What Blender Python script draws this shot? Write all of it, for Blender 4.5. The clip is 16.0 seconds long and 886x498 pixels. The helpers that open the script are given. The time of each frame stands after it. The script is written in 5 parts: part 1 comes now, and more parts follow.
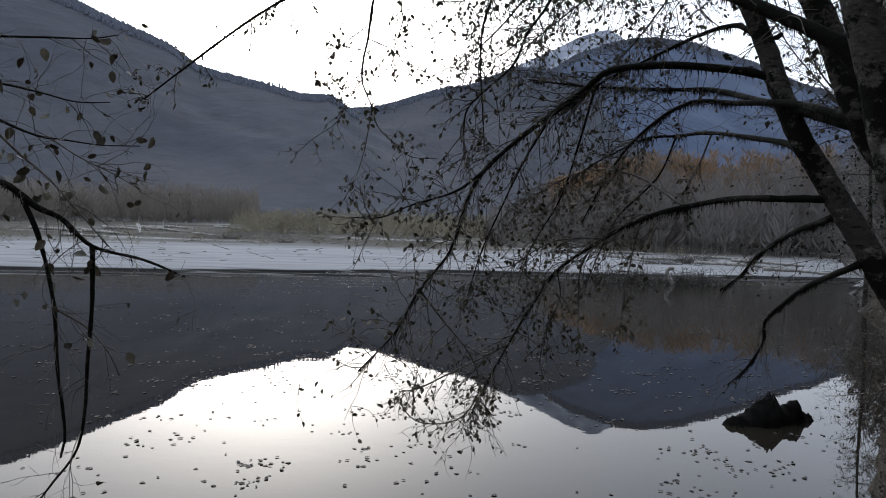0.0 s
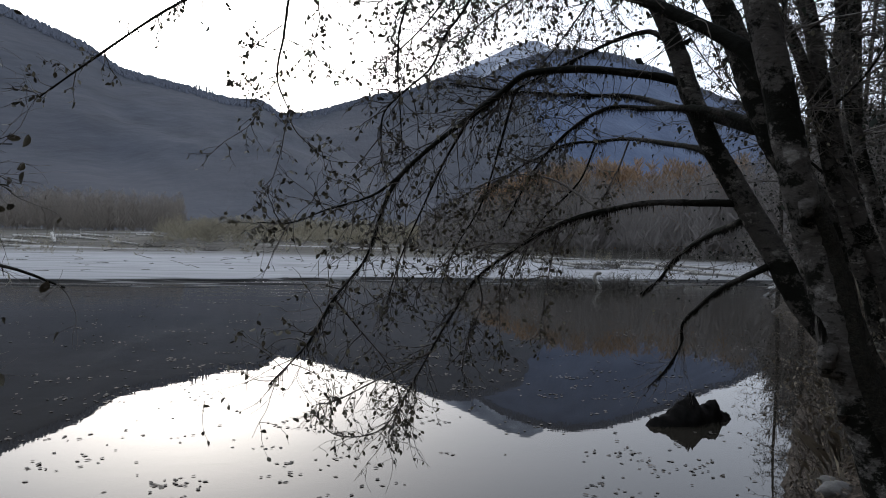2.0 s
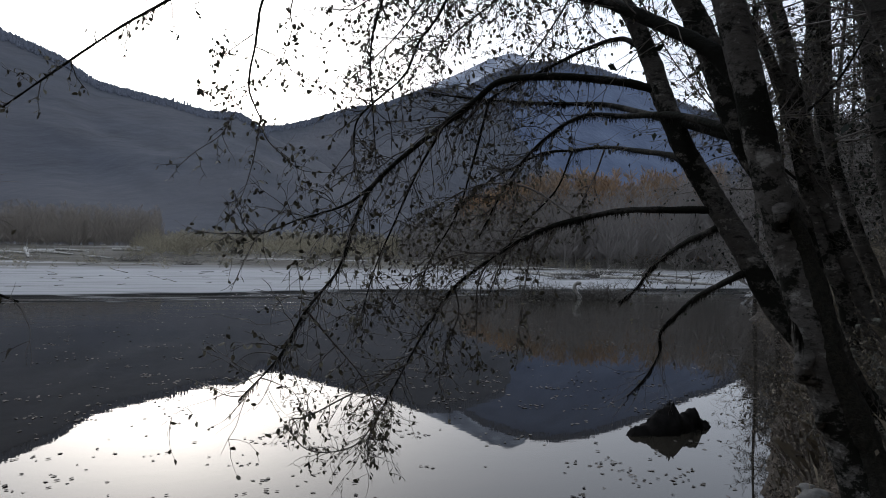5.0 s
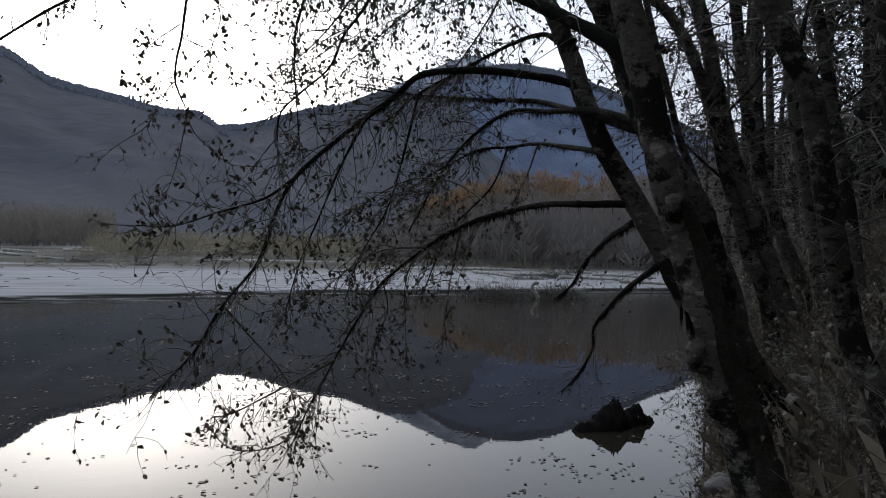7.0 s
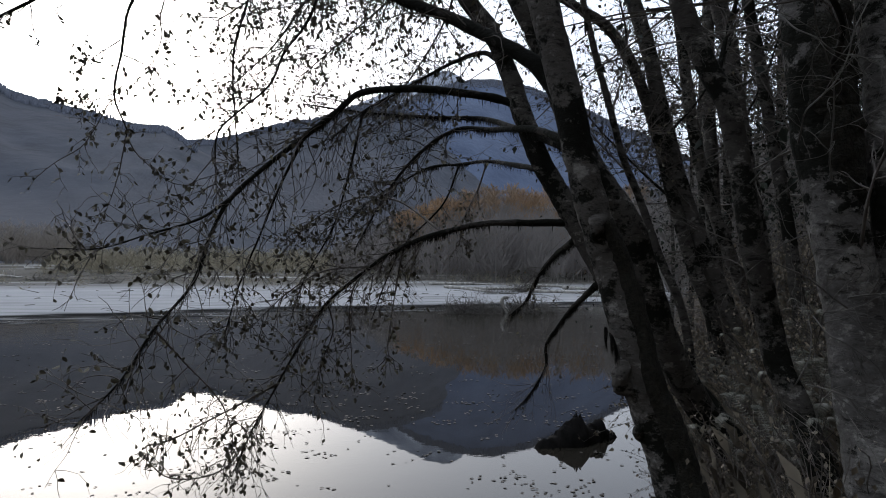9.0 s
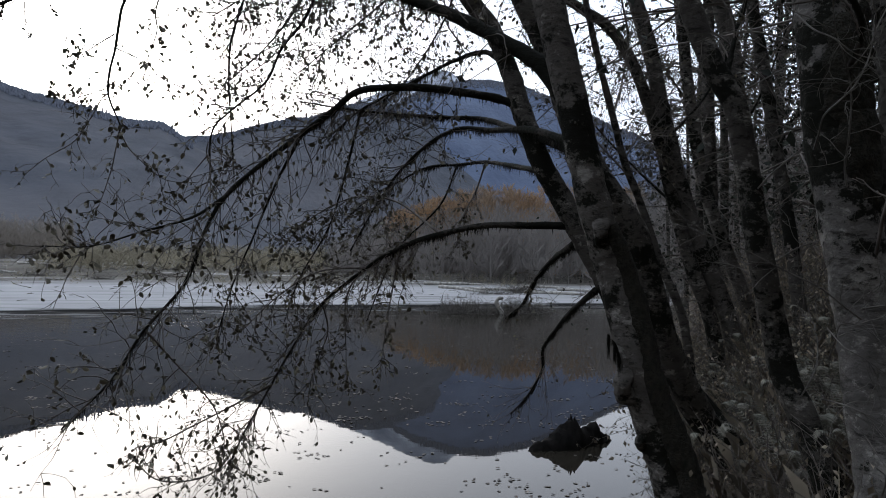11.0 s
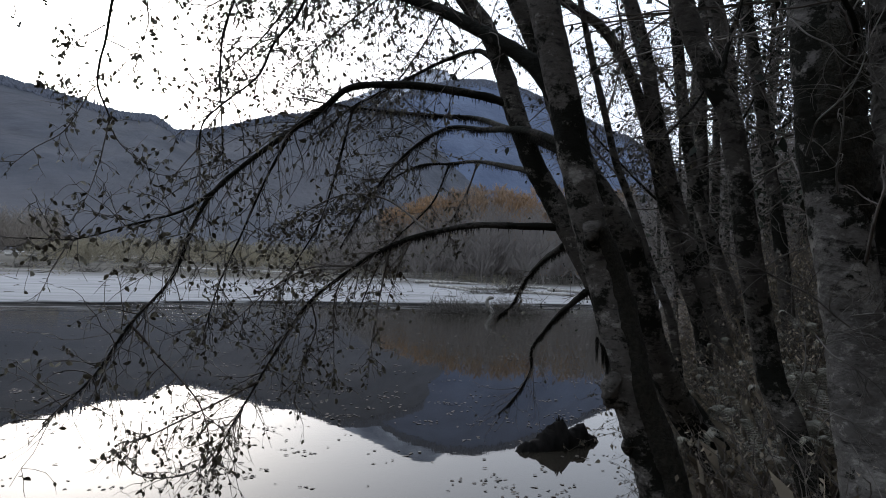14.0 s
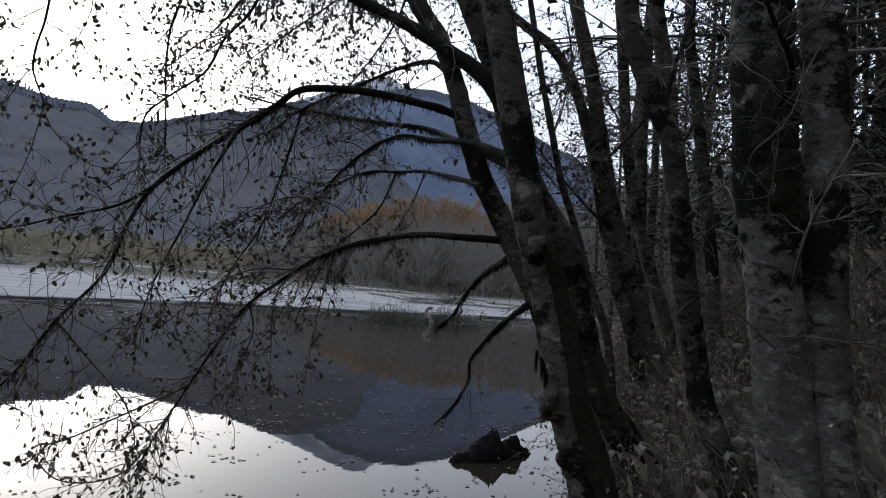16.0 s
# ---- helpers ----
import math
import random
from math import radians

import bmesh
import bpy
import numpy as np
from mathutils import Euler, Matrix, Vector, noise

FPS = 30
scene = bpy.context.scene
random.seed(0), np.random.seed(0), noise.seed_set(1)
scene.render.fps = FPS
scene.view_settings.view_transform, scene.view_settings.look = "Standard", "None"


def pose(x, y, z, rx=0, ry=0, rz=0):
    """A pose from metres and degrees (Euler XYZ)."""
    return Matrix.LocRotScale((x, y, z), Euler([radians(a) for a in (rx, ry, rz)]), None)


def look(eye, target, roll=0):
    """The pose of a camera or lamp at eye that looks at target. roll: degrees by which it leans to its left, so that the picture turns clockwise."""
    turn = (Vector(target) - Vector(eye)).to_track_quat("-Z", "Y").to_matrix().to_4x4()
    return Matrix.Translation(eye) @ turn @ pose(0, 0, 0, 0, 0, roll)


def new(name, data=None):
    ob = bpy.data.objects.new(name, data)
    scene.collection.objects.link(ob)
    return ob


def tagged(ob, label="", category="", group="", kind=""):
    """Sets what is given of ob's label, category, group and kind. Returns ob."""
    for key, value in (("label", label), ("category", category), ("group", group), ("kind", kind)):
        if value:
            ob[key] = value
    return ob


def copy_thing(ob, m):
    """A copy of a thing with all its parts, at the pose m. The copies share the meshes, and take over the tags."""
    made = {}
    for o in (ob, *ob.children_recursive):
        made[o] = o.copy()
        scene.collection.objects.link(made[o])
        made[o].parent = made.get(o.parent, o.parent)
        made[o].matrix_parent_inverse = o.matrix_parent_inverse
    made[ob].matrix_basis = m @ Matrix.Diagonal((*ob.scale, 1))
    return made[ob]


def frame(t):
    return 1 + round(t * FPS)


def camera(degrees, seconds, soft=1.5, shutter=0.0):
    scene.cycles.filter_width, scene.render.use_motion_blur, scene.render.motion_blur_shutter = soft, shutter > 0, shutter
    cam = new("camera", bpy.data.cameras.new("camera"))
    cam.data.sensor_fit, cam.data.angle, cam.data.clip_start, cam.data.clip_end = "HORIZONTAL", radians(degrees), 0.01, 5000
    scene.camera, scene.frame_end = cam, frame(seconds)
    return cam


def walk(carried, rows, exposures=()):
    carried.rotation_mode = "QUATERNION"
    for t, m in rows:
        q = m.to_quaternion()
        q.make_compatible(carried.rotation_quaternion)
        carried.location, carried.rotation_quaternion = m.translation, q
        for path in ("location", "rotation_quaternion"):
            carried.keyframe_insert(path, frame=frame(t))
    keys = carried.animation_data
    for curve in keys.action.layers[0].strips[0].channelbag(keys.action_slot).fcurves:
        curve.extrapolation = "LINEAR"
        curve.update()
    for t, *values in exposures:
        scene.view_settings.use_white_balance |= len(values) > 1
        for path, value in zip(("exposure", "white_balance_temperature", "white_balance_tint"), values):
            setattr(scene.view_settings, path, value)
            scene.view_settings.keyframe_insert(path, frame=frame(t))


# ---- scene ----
import functools

cam = camera(67.0, 16.0, soft=0.95)
EXPOSURE = -0.2
PATH = [
    (0, (0.408, 0.776, 3.277), (0.412, 2.775, 3.218), 1.4),
    (0.5, (0.447, 0.9, 3.257), (0.541, 2.897, 3.202), 2.1),
    (1, (0.496, 0.92, 3.272), (0.657, 2.912, 3.214), 2.3),
    (1.5, (0.534, 0.924, 3.267), (0.751, 2.912, 3.22), 1.6),
    (2, (0.532, 0.914, 3.269), (0.733, 2.903, 3.235), 1.1),
    (2.5, (0.531, 0.917, 3.267), (0.734, 2.907, 3.236), 0.9),
    (3, (0.539, 0.932, 3.266), (0.759, 2.92, 3.233), 0.7),
    (5.5, (0.607, 0.988, 3.253), (0.895, 2.967, 3.287), 0.5),
    (6, (0.66, 0.985, 3.252), (1.025, 2.95, 3.332), -0.0),
    (6.5, (0.785, 0.995, 3.25), (1.164, 2.959, 3.276), 0.3),
    (7, (0.869, 0.968, 3.211), (1.236, 2.934, 3.216), 0.6),
    (7.5, (0.975, 0.911, 3.231), (1.338, 2.877, 3.282), 0.8),
    (8, (1.082, 0.91, 3.271), (1.396, 2.885, 3.265), -1.1),
    (8.5, (1.087, 0.936, 3.24), (1.426, 2.907, 3.198), -0.5),
    (9, (1.095, 0.987, 3.249), (1.542, 2.936, 3.298), 0.1),
    (11.5, (1.094, 1.071, 3.265), (1.555, 3.017, 3.313), 0.8),
    (12, (1.1, 1.076, 3.265), (1.565, 3.02, 3.316), 0.5),
    (12.5, (1.104, 1.072, 3.272), (1.578, 3.015, 3.328), 0.9),
    (13, (1.104, 1.08, 3.268), (1.583, 3.021, 3.306), 0.9),
    (13.5, (1.102, 1.078, 3.27), (1.597, 3.016, 3.295), 0.9),
    (14, (1.108, 1.086, 3.269), (1.594, 3.025, 3.314), 1.8),
    (14.5, (1.106, 1.075, 3.275), (1.578, 3.017, 3.332), 1.6),
    (15, (1.097, 1.07, 3.274), (1.57, 3.013, 3.335), 1.8),
    (15.5, (1.092, 1.075, 3.272), (1.558, 3.018, 3.361), 2.2),
    (16, (1.087, 1.084, 3.266), (1.738, 2.973, 3.348), 4.3),
]
walk(cam, [(t, look(eye, target, roll)) for t, eye, target, roll in PATH], [(0.0, EXPOSURE - 0.05), (3.0, EXPOSURE - 0.12), (5.5, EXPOSURE - 0.3), (6.5, EXPOSURE - 0.35), (9.0, EXPOSURE - 0.05), (11.5, EXPOSURE + 0.11), (15.5, EXPOSURE + 0.11), (16.0, EXPOSURE)])

# ---- world and sun: the sun stands low behind the ridge across the river ----
SUN_ELEV, SUN_AZ = 9.0, -14.0
GLOW, VEIL = 0.115, 1.2
world = bpy.data.worlds.new("sky")
scene.world = world
world.use_nodes = True
wn = world.node_tree
wbg = next(n for n in wn.nodes if n.type == "BACKGROUND")
sky = wn.nodes.new("ShaderNodeTexSky")
sky.sky_type, sky.sun_disc = "NISHITA", False
sky.sun_elevation, sky.sun_rotation = radians(SUN_ELEV), radians(SUN_AZ)
sky.altitude, sky.air_density, sky.dust_density, sky.ozone_density = 100, 1.0, 6.0, 1.0
# thin high cloud: the sky's own colour washed out, over an even veil
wash = wn.nodes.new("ShaderNodeHueSaturation")
wash.inputs["Saturation"].default_value = 0.3
wn.links.new(sky.outputs[0], wash.inputs["Color"])
wn.links.new(wash.outputs[0], wbg.inputs[0])
wbg.inputs[1].default_value = GLOW
veil = wn.nodes.new("ShaderNodeBackground")
veil.inputs[0].default_value = (0.8, 0.91, 1.12, 1)
veil.inputs[1].default_value = VEIL
both = wn.nodes.new("ShaderNodeAddShader")
wn.links.new(wbg.outputs[0], both.inputs[0])
wn.links.new(veil.outputs[0], both.inputs[1])
wn.links.new(both.outputs[0], next(n for n in wn.nodes if n.type == "OUTPUT_WORLD").inputs["Surface"])
sun_data = bpy.data.lights.new("sun", "SUN")
sun_data.energy, sun_data.angle, sun_data.color = 2.0, radians(0.6), (1.0, 0.93, 0.82)
sun = new("sun", sun_data)
sun.matrix_world = look((0, 0, 50), (-math.sin(radians(SUN_AZ)) * 50, -math.cos(radians(SUN_AZ)) * 50, 50 - 50 * math.tan(radians(SUN_ELEV))))


# ---- materials ----
def material(name, stops, scale=4.0, detail=6.0, rough=0.8, bump=0.3, bump_scale=20.0, stretch=(1, 1, 1), spec=0.3, second=None, spread=0.0, coords="Object"):
    """Noise through a colour ramp; second = (colour, noise scale, threshold, softness); spread: brightness spread per piece."""
    m = bpy.data.materials.new(name)
    m.use_nodes = True
    nt = m.node_tree
    bsdf = next(n for n in nt.nodes if n.type == "BSDF_PRINCIPLED")
    tc = nt.nodes.new("ShaderNodeTexCoord")
    mp = nt.nodes.new("ShaderNodeMapping")
    mp.inputs["Scale"].default_value = stretch
    nt.links.new(tc.outputs[coords], mp.inputs[0])
    no = nt.nodes.new("ShaderNodeTexNoise")
    no.inputs["Scale"].default_value, no.inputs["Detail"].default_value = scale, detail
    nt.links.new(mp.outputs[0], no.inputs["Vector"])
    ramp = nt.nodes.new("ShaderNodeValToRGB")
    while len(ramp.color_ramp.elements) < len(stops):
        ramp.color_ramp.elements.new(0.5)
    for e, (p, c) in zip(ramp.color_ramp.elements, stops):
        e.position, e.color = p, (*c, 1)
    nt.links.new(no.outputs["Fac"], ramp.inputs[0])
    colour = ramp.outputs[0]
    if second:
        c2, sc2, th, sf = second
        n2 = nt.nodes.new("ShaderNodeTexNoise")
        n2.inputs["Scale"].default_value, n2.inputs["Detail"].default_value = sc2, 5
        nt.links.new(mp.outputs[0], n2.inputs["Vector"])
        mr = nt.nodes.new("ShaderNodeMapRange")
        mr.inputs["From Min"].default_value, mr.inputs["From Max"].default_value = th - sf, th + sf
        nt.links.new(n2.outputs["Fac"], mr.inputs["Value"])
        mix = nt.nodes.new("ShaderNodeMix")
        mix.data_type = "RGBA"
        nt.links.new(mr.outputs[0], mix.inputs[0])
        nt.links.new(colour, mix.inputs[6])
        mix.inputs[7].default_value = (*c2, 1)
        colour = mix.outputs[2]
    if spread:
        geo = nt.nodes.new("ShaderNodeNewGeometry")
        inf = nt.nodes.new("ShaderNodeObjectInfo")
        add = nt.nodes.new("ShaderNodeMath")
        add.operation = "ADD"
        nt.links.new(geo.outputs["Random Per Island"], add.inputs[0])
        nt.links.new(inf.outputs["Random"], add.inputs[1])
        fr = nt.nodes.new("ShaderNodeMath")
        fr.operation = "FRACT"
        nt.links.new(add.outputs[0], fr.inputs[0])
        mr = nt.nodes.new("ShaderNodeMapRange")
        mr.inputs["To Min"].default_value, mr.inputs["To Max"].default_value = 1 - spread, 1 + spread
        nt.links.new(fr.outputs[0], mr.inputs["Value"])
        hsv = nt.nodes.new("ShaderNodeHueSaturation")
        nt.links.new(mr.outputs[0], hsv.inputs["Value"])
        nt.links.new(colour, hsv.inputs["Color"])
        colour = hsv.outputs[0]
    nt.links.new(colour, bsdf.inputs["Base Color"])
    bsdf.inputs["Roughness"].default_value = rough
    bsdf.inputs["Specular IOR Level"].default_value = spec
    if bump:
        n3 = nt.nodes.new("ShaderNodeTexNoise")
        n3.inputs["Scale"].default_value, n3.inputs["Detail"].default_value = bump_scale, 6
        nt.links.new(mp.outputs[0], n3.inputs["Vector"])
        b = nt.nodes.new("ShaderNodeBump")
        b.inputs["Strength"].default_value, b.inputs["Distance"].default_value = bump, 0.02
        nt.links.new(n3.outputs["Fac"], b.inputs["Height"])
        nt.links.new(b.outputs[0], bsdf.inputs["Normal"])
    return m


def bark_material(name, dark, mid, pale, cover, moss_at, patch=7.0, zone=None):
    """Smooth mottled bark: soft grain, faint cross bands, ragged crusts of pale lichen, felted dark moss."""
    m = material(name, [(0.25, tuple(c * 0.6 for c in mid)), (0.5, mid), (0.8, tuple(c * 1.3 for c in mid))], 14, 10, 0.92, 0.55, 32, (1, 1, 1.3), spec=0.12)
    nt = m.node_tree
    bsdf = next(n for n in nt.nodes if n.type == "BSDF_PRINCIPLED")
    colour = bsdf.inputs["Base Color"].links[0].from_socket
    mp = next(n for n in nt.nodes if n.type == "MAPPING").outputs[0]

    def field(scale, stretch=None, rough=0.6):
        n = nt.nodes.new("ShaderNodeTexNoise")
        n.inputs["Scale"].default_value, n.inputs["Detail"].default_value, n.inputs["Roughness"].default_value = scale, 8, rough
        src = mp
        if stretch:
            q = nt.nodes.new("ShaderNodeMapping")
            q.inputs["Scale"].default_value = stretch
            nt.links.new(mp, q.inputs[0])
            src = q.outputs[0]
        nt.links.new(src, n.inputs["Vector"])
        return n.outputs["Fac"]

    def lay(base, fac, at, soft, top, most=1.0):
        mr = nt.nodes.new("ShaderNodeMapRange")
        mr.inputs["From Min"].default_value, mr.inputs["From Max"].default_value = at - soft, at + soft
        mr.inputs["To Max"].default_value = most
        nt.links.new(fac, mr.inputs["Value"])
        mix = nt.nodes.new("ShaderNodeMix")
        mix.data_type = "RGBA"
        nt.links.new(mr.outputs[0], mix.inputs[0])
        nt.links.new(base, mix.inputs[6])
        if isinstance(top, tuple):
            mix.inputs[7].default_value = (*top, 1)
        else:
            nt.links.new(top, mix.inputs[7])
        return mix.outputs[2]

    speck = nt.nodes.new("ShaderNodeValToRGB")
    speck.color_ramp.elements[0].position, speck.color_ramp.elements[0].color = 0.3, (*[c * 0.6 for c in pale], 1)
    speck.color_ramp.elements[1].position, speck.color_ramp.elements[1].color = 0.62, (*pale, 1)
    nt.links.new(field(40), speck.inputs[0])
    colour = lay(colour, field(patch * 0.4, None, 0.6), cover - 0.06, 0.1, speck.outputs[0], 0.4)
    colour = lay(colour, field(patch, (1, 1, 1.15), 0.72), cover, 0.025, speck.outputs[0])
    colour = lay(colour, field(patch * 3.5, None, 0.7), cover + 0.06, 0.03, speck.outputs[0])
    colour = lay(colour, field(10, (1, 1, 2.2), 0.75), 0.58, 0.05, dark, 0.85)
    moss = field(8 if zone else 2.8, None, 0.76)
    if zone:
        # a thick sleeve of moss between two heights, and darker again towards the foot
        sep = nt.nodes.new("ShaderNodeSeparateXYZ")
        nt.links.new(next(n for n in nt.nodes if n.type == "TEX_COORD").outputs["Object"], sep.inputs[0])
        for z, a, b in ((zone[0], -0.12, 0.2), (zone[1], 0.0, -0.2), (2.62, 0.2, 0.0)):
            mr = nt.nodes.new("ShaderNodeMapRange")
            mr.inputs["From Min"].default_value, mr.inputs["From Max"].default_value = z - 0.3, z + 0.3
            mr.inputs["To Min"].default_value, mr.inputs["To Max"].default_value = a, b
            nt.links.new(sep.outputs["Z"], mr.inputs["Value"])
            add = nt.nodes.new("ShaderNodeMath")
            add.operation = "ADD"
            nt.links.new(moss, add.inputs[0])
            nt.links.new(mr.outputs[0], add.inputs[1])
            moss = add.outputs[0]
    colour = lay(colour, moss, moss_at, 0.025, (0.011, 0.011, 0.008))
    nt.links.new(colour, bsdf.inputs["Base Color"])
    return m


BARK = bark_material("alder_bark", (0.02, 0.018, 0.016), (0.085, 0.077, 0.068), (0.24, 0.226, 0.203), 0.59, 0.53)
BARK_PALE = bark_material("pale_alder_bark", (0.018, 0.016, 0.014), (0.078, 0.072, 0.066), (0.25, 0.235, 0.212), 0.56, 0.535, 5.5)
BARK_SLEEVED = bark_material("moss_sleeved_bark", (0.018, 0.016, 0.014), (0.078, 0.072, 0.066), (0.25, 0.235, 0.212), 0.55, 0.56, 5.5, (3.4, 4.0))
BARK_LIMB = bark_material("mossy_limb_bark", (0.012, 0.011, 0.009), (0.045, 0.041, 0.036), (0.2, 0.19, 0.165), 0.64, 0.45)
BARK_DARK = bark_material("dark_bark", (0.013, 0.012, 0.01), (0.062, 0.056, 0.049), (0.22, 0.205, 0.18), 0.59, 0.52)
PALE_TWIG = material("bare_grey_twig", [(0.3, (0.05, 0.046, 0.04)), (0.7, (0.15, 0.138, 0.12))], 12, 4, 0.85, 0.3, 60)
TWIG = material("twig", [(0.3, (0.07, 0.06, 0.053)), (0.7, (0.19, 0.168, 0.148))], 12, 4, 0.85, 0.3, 60)
MOSS = material("moss", [(0.3, (0.012, 0.011, 0.008)), (0.7, (0.034, 0.031, 0.022))], 60, 6, 1.0, 0.8, 120)
LEAF = material("alder_leaf", [(0.3, (0.06, 0.055, 0.04)), (0.7, (0.18, 0.16, 0.108))], 15, 3, 0.6, 0.2, 60, spread=0.5)
WATER_LEAF = material("floating_leaf", [(0.3, (0.02, 0.016, 0.012)), (0.7, (0.11, 0.09, 0.07))], 3, 3, 0.6, 0.1, 60, spread=0.6)
STUMP_WOOD = material("wet_stump_wood", [(0.3, (0.004, 0.004, 0.0035)), (0.7, (0.018, 0.016, 0.0145))], 6, 8, 0.9, 1.0, 18, (1, 1, 0.35), spec=0.08)
STONE = material("stone", [(0.3, (0.12, 0.115, 0.105)), (0.7, (0.27, 0.26, 0.245))], 8, 8, 0.85, 0.5, 30)
DRIFT = material("driftwood", [(0.3, (0.18, 0.17, 0.15)), (0.7, (0.5, 0.48, 0.44))], 3, 6, 0.9, 0.4, 20, (1, 1, 0.3))
STICK = material("drift_stick", [(0.3, (0.07, 0.064, 0.056)), (0.7, (0.3, 0.28, 0.25))], 0.5, 4, 0.9, 0.3, 20, spread=0.5)
FERN = material("fern_frond", [(0.3, (0.1, 0.1, 0.08)), (0.7, (0.22, 0.21, 0.17))], 10, 3, 0.7, 0.2, 60, spread=0.4)
GRASS = material("dry_undergrowth", [(0.3, (0.09, 0.074, 0.053)), (0.7, (0.27, 0.225, 0.16))], 3, 4, 0.7, 0, spread=0.5, spec=0.5)
LITTER_LEAF = material("fallen_leaf", [(0.3, (0.06, 0.048, 0.036)), (0.7, (0.2, 0.158, 0.118))], 1.5, 4, 0.8, 0, spread=0.5)
FAR_WILLOW = material("far_bare_willow", [(0.3, (0.17, 0.15, 0.127)), (0.7, (0.26, 0.23, 0.196))], 0.05, 4, 0.9, 0, spread=0.08)
FAR_WOOD = material("far_bare_wood", [(0.3, (0.16, 0.147, 0.136)), (0.7, (0.245, 0.226, 0.21))], 0.05, 4, 0.9, 0, spread=0.08)
FAR_SCRUB = material("far_scrub", [(0.3, (0.19, 0.17, 0.125)), (0.7, (0.31, 0.276, 0.196))], 0.08, 4, 0.9, 0, spread=0.18)
FAR_GOLD = material("far_autumn_leaves", [(0.3, (0.19, 0.148, 0.11)), (0.7, (0.33, 0.2, 0.1))], 0.06, 4, 0.9, 0, spread=0.1)
LITTER = material("wooded_bank_floor", [(0.35, (0.045, 0.037, 0.027)), (0.65, (0.13, 0.105, 0.078))], 0.8, 8, 0.95, 0.4, 6)
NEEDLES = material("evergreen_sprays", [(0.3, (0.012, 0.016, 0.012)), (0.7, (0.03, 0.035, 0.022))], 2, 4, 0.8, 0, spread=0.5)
# crest trees: haze put into the colour, brightened to blend with the slope
HAZED_CONIFER = material("hazed_conifer_needles", [(0.3, (0.075, 0.083, 0.103)), (0.7, (0.095, 0.104, 0.128))], 0.01, 4, 0.95, 0, spread=0.12)
# bluish grey stands for haze over the slopes, put into the base colour
HAZED_HILL = material("hazed_wooded_hillside", [(0.3, (0.024, 0.028, 0.037)), (0.5, (0.034, 0.039, 0.05)), (0.7, (0.045, 0.05, 0.062))], 0.03, 12, 0.95, 0.7, 0.07, (1, 0.22, 1), second=((0.049, 0.051, 0.06), 0.004, 0.57, 0.1))
# the strong blue is distance haze painted into the base colour
HAZED_BLUE = material("hazed_blue_mountain", [(0.3, (0.042, 0.058, 0.097)), (0.7, (0.07, 0.093, 0.142))], 0.015, 12, 0.95, 0.7, 0.07, (1, 0.22, 1))
SNOW_ROCK = material("snowy_rock", [(0.35, (0.14, 0.16, 0.2)), (0.5, (0.28, 0.3, 0.34)), (0.65, (0.55, 0.57, 0.6))], 0.006, 10, 0.9, 0.0, 1)

for m in (HAZED_HILL, HAZED_BLUE):
    next(n for n in m.node_tree.nodes if n.type == "BUMP").inputs["Distance"].default_value = 4.0


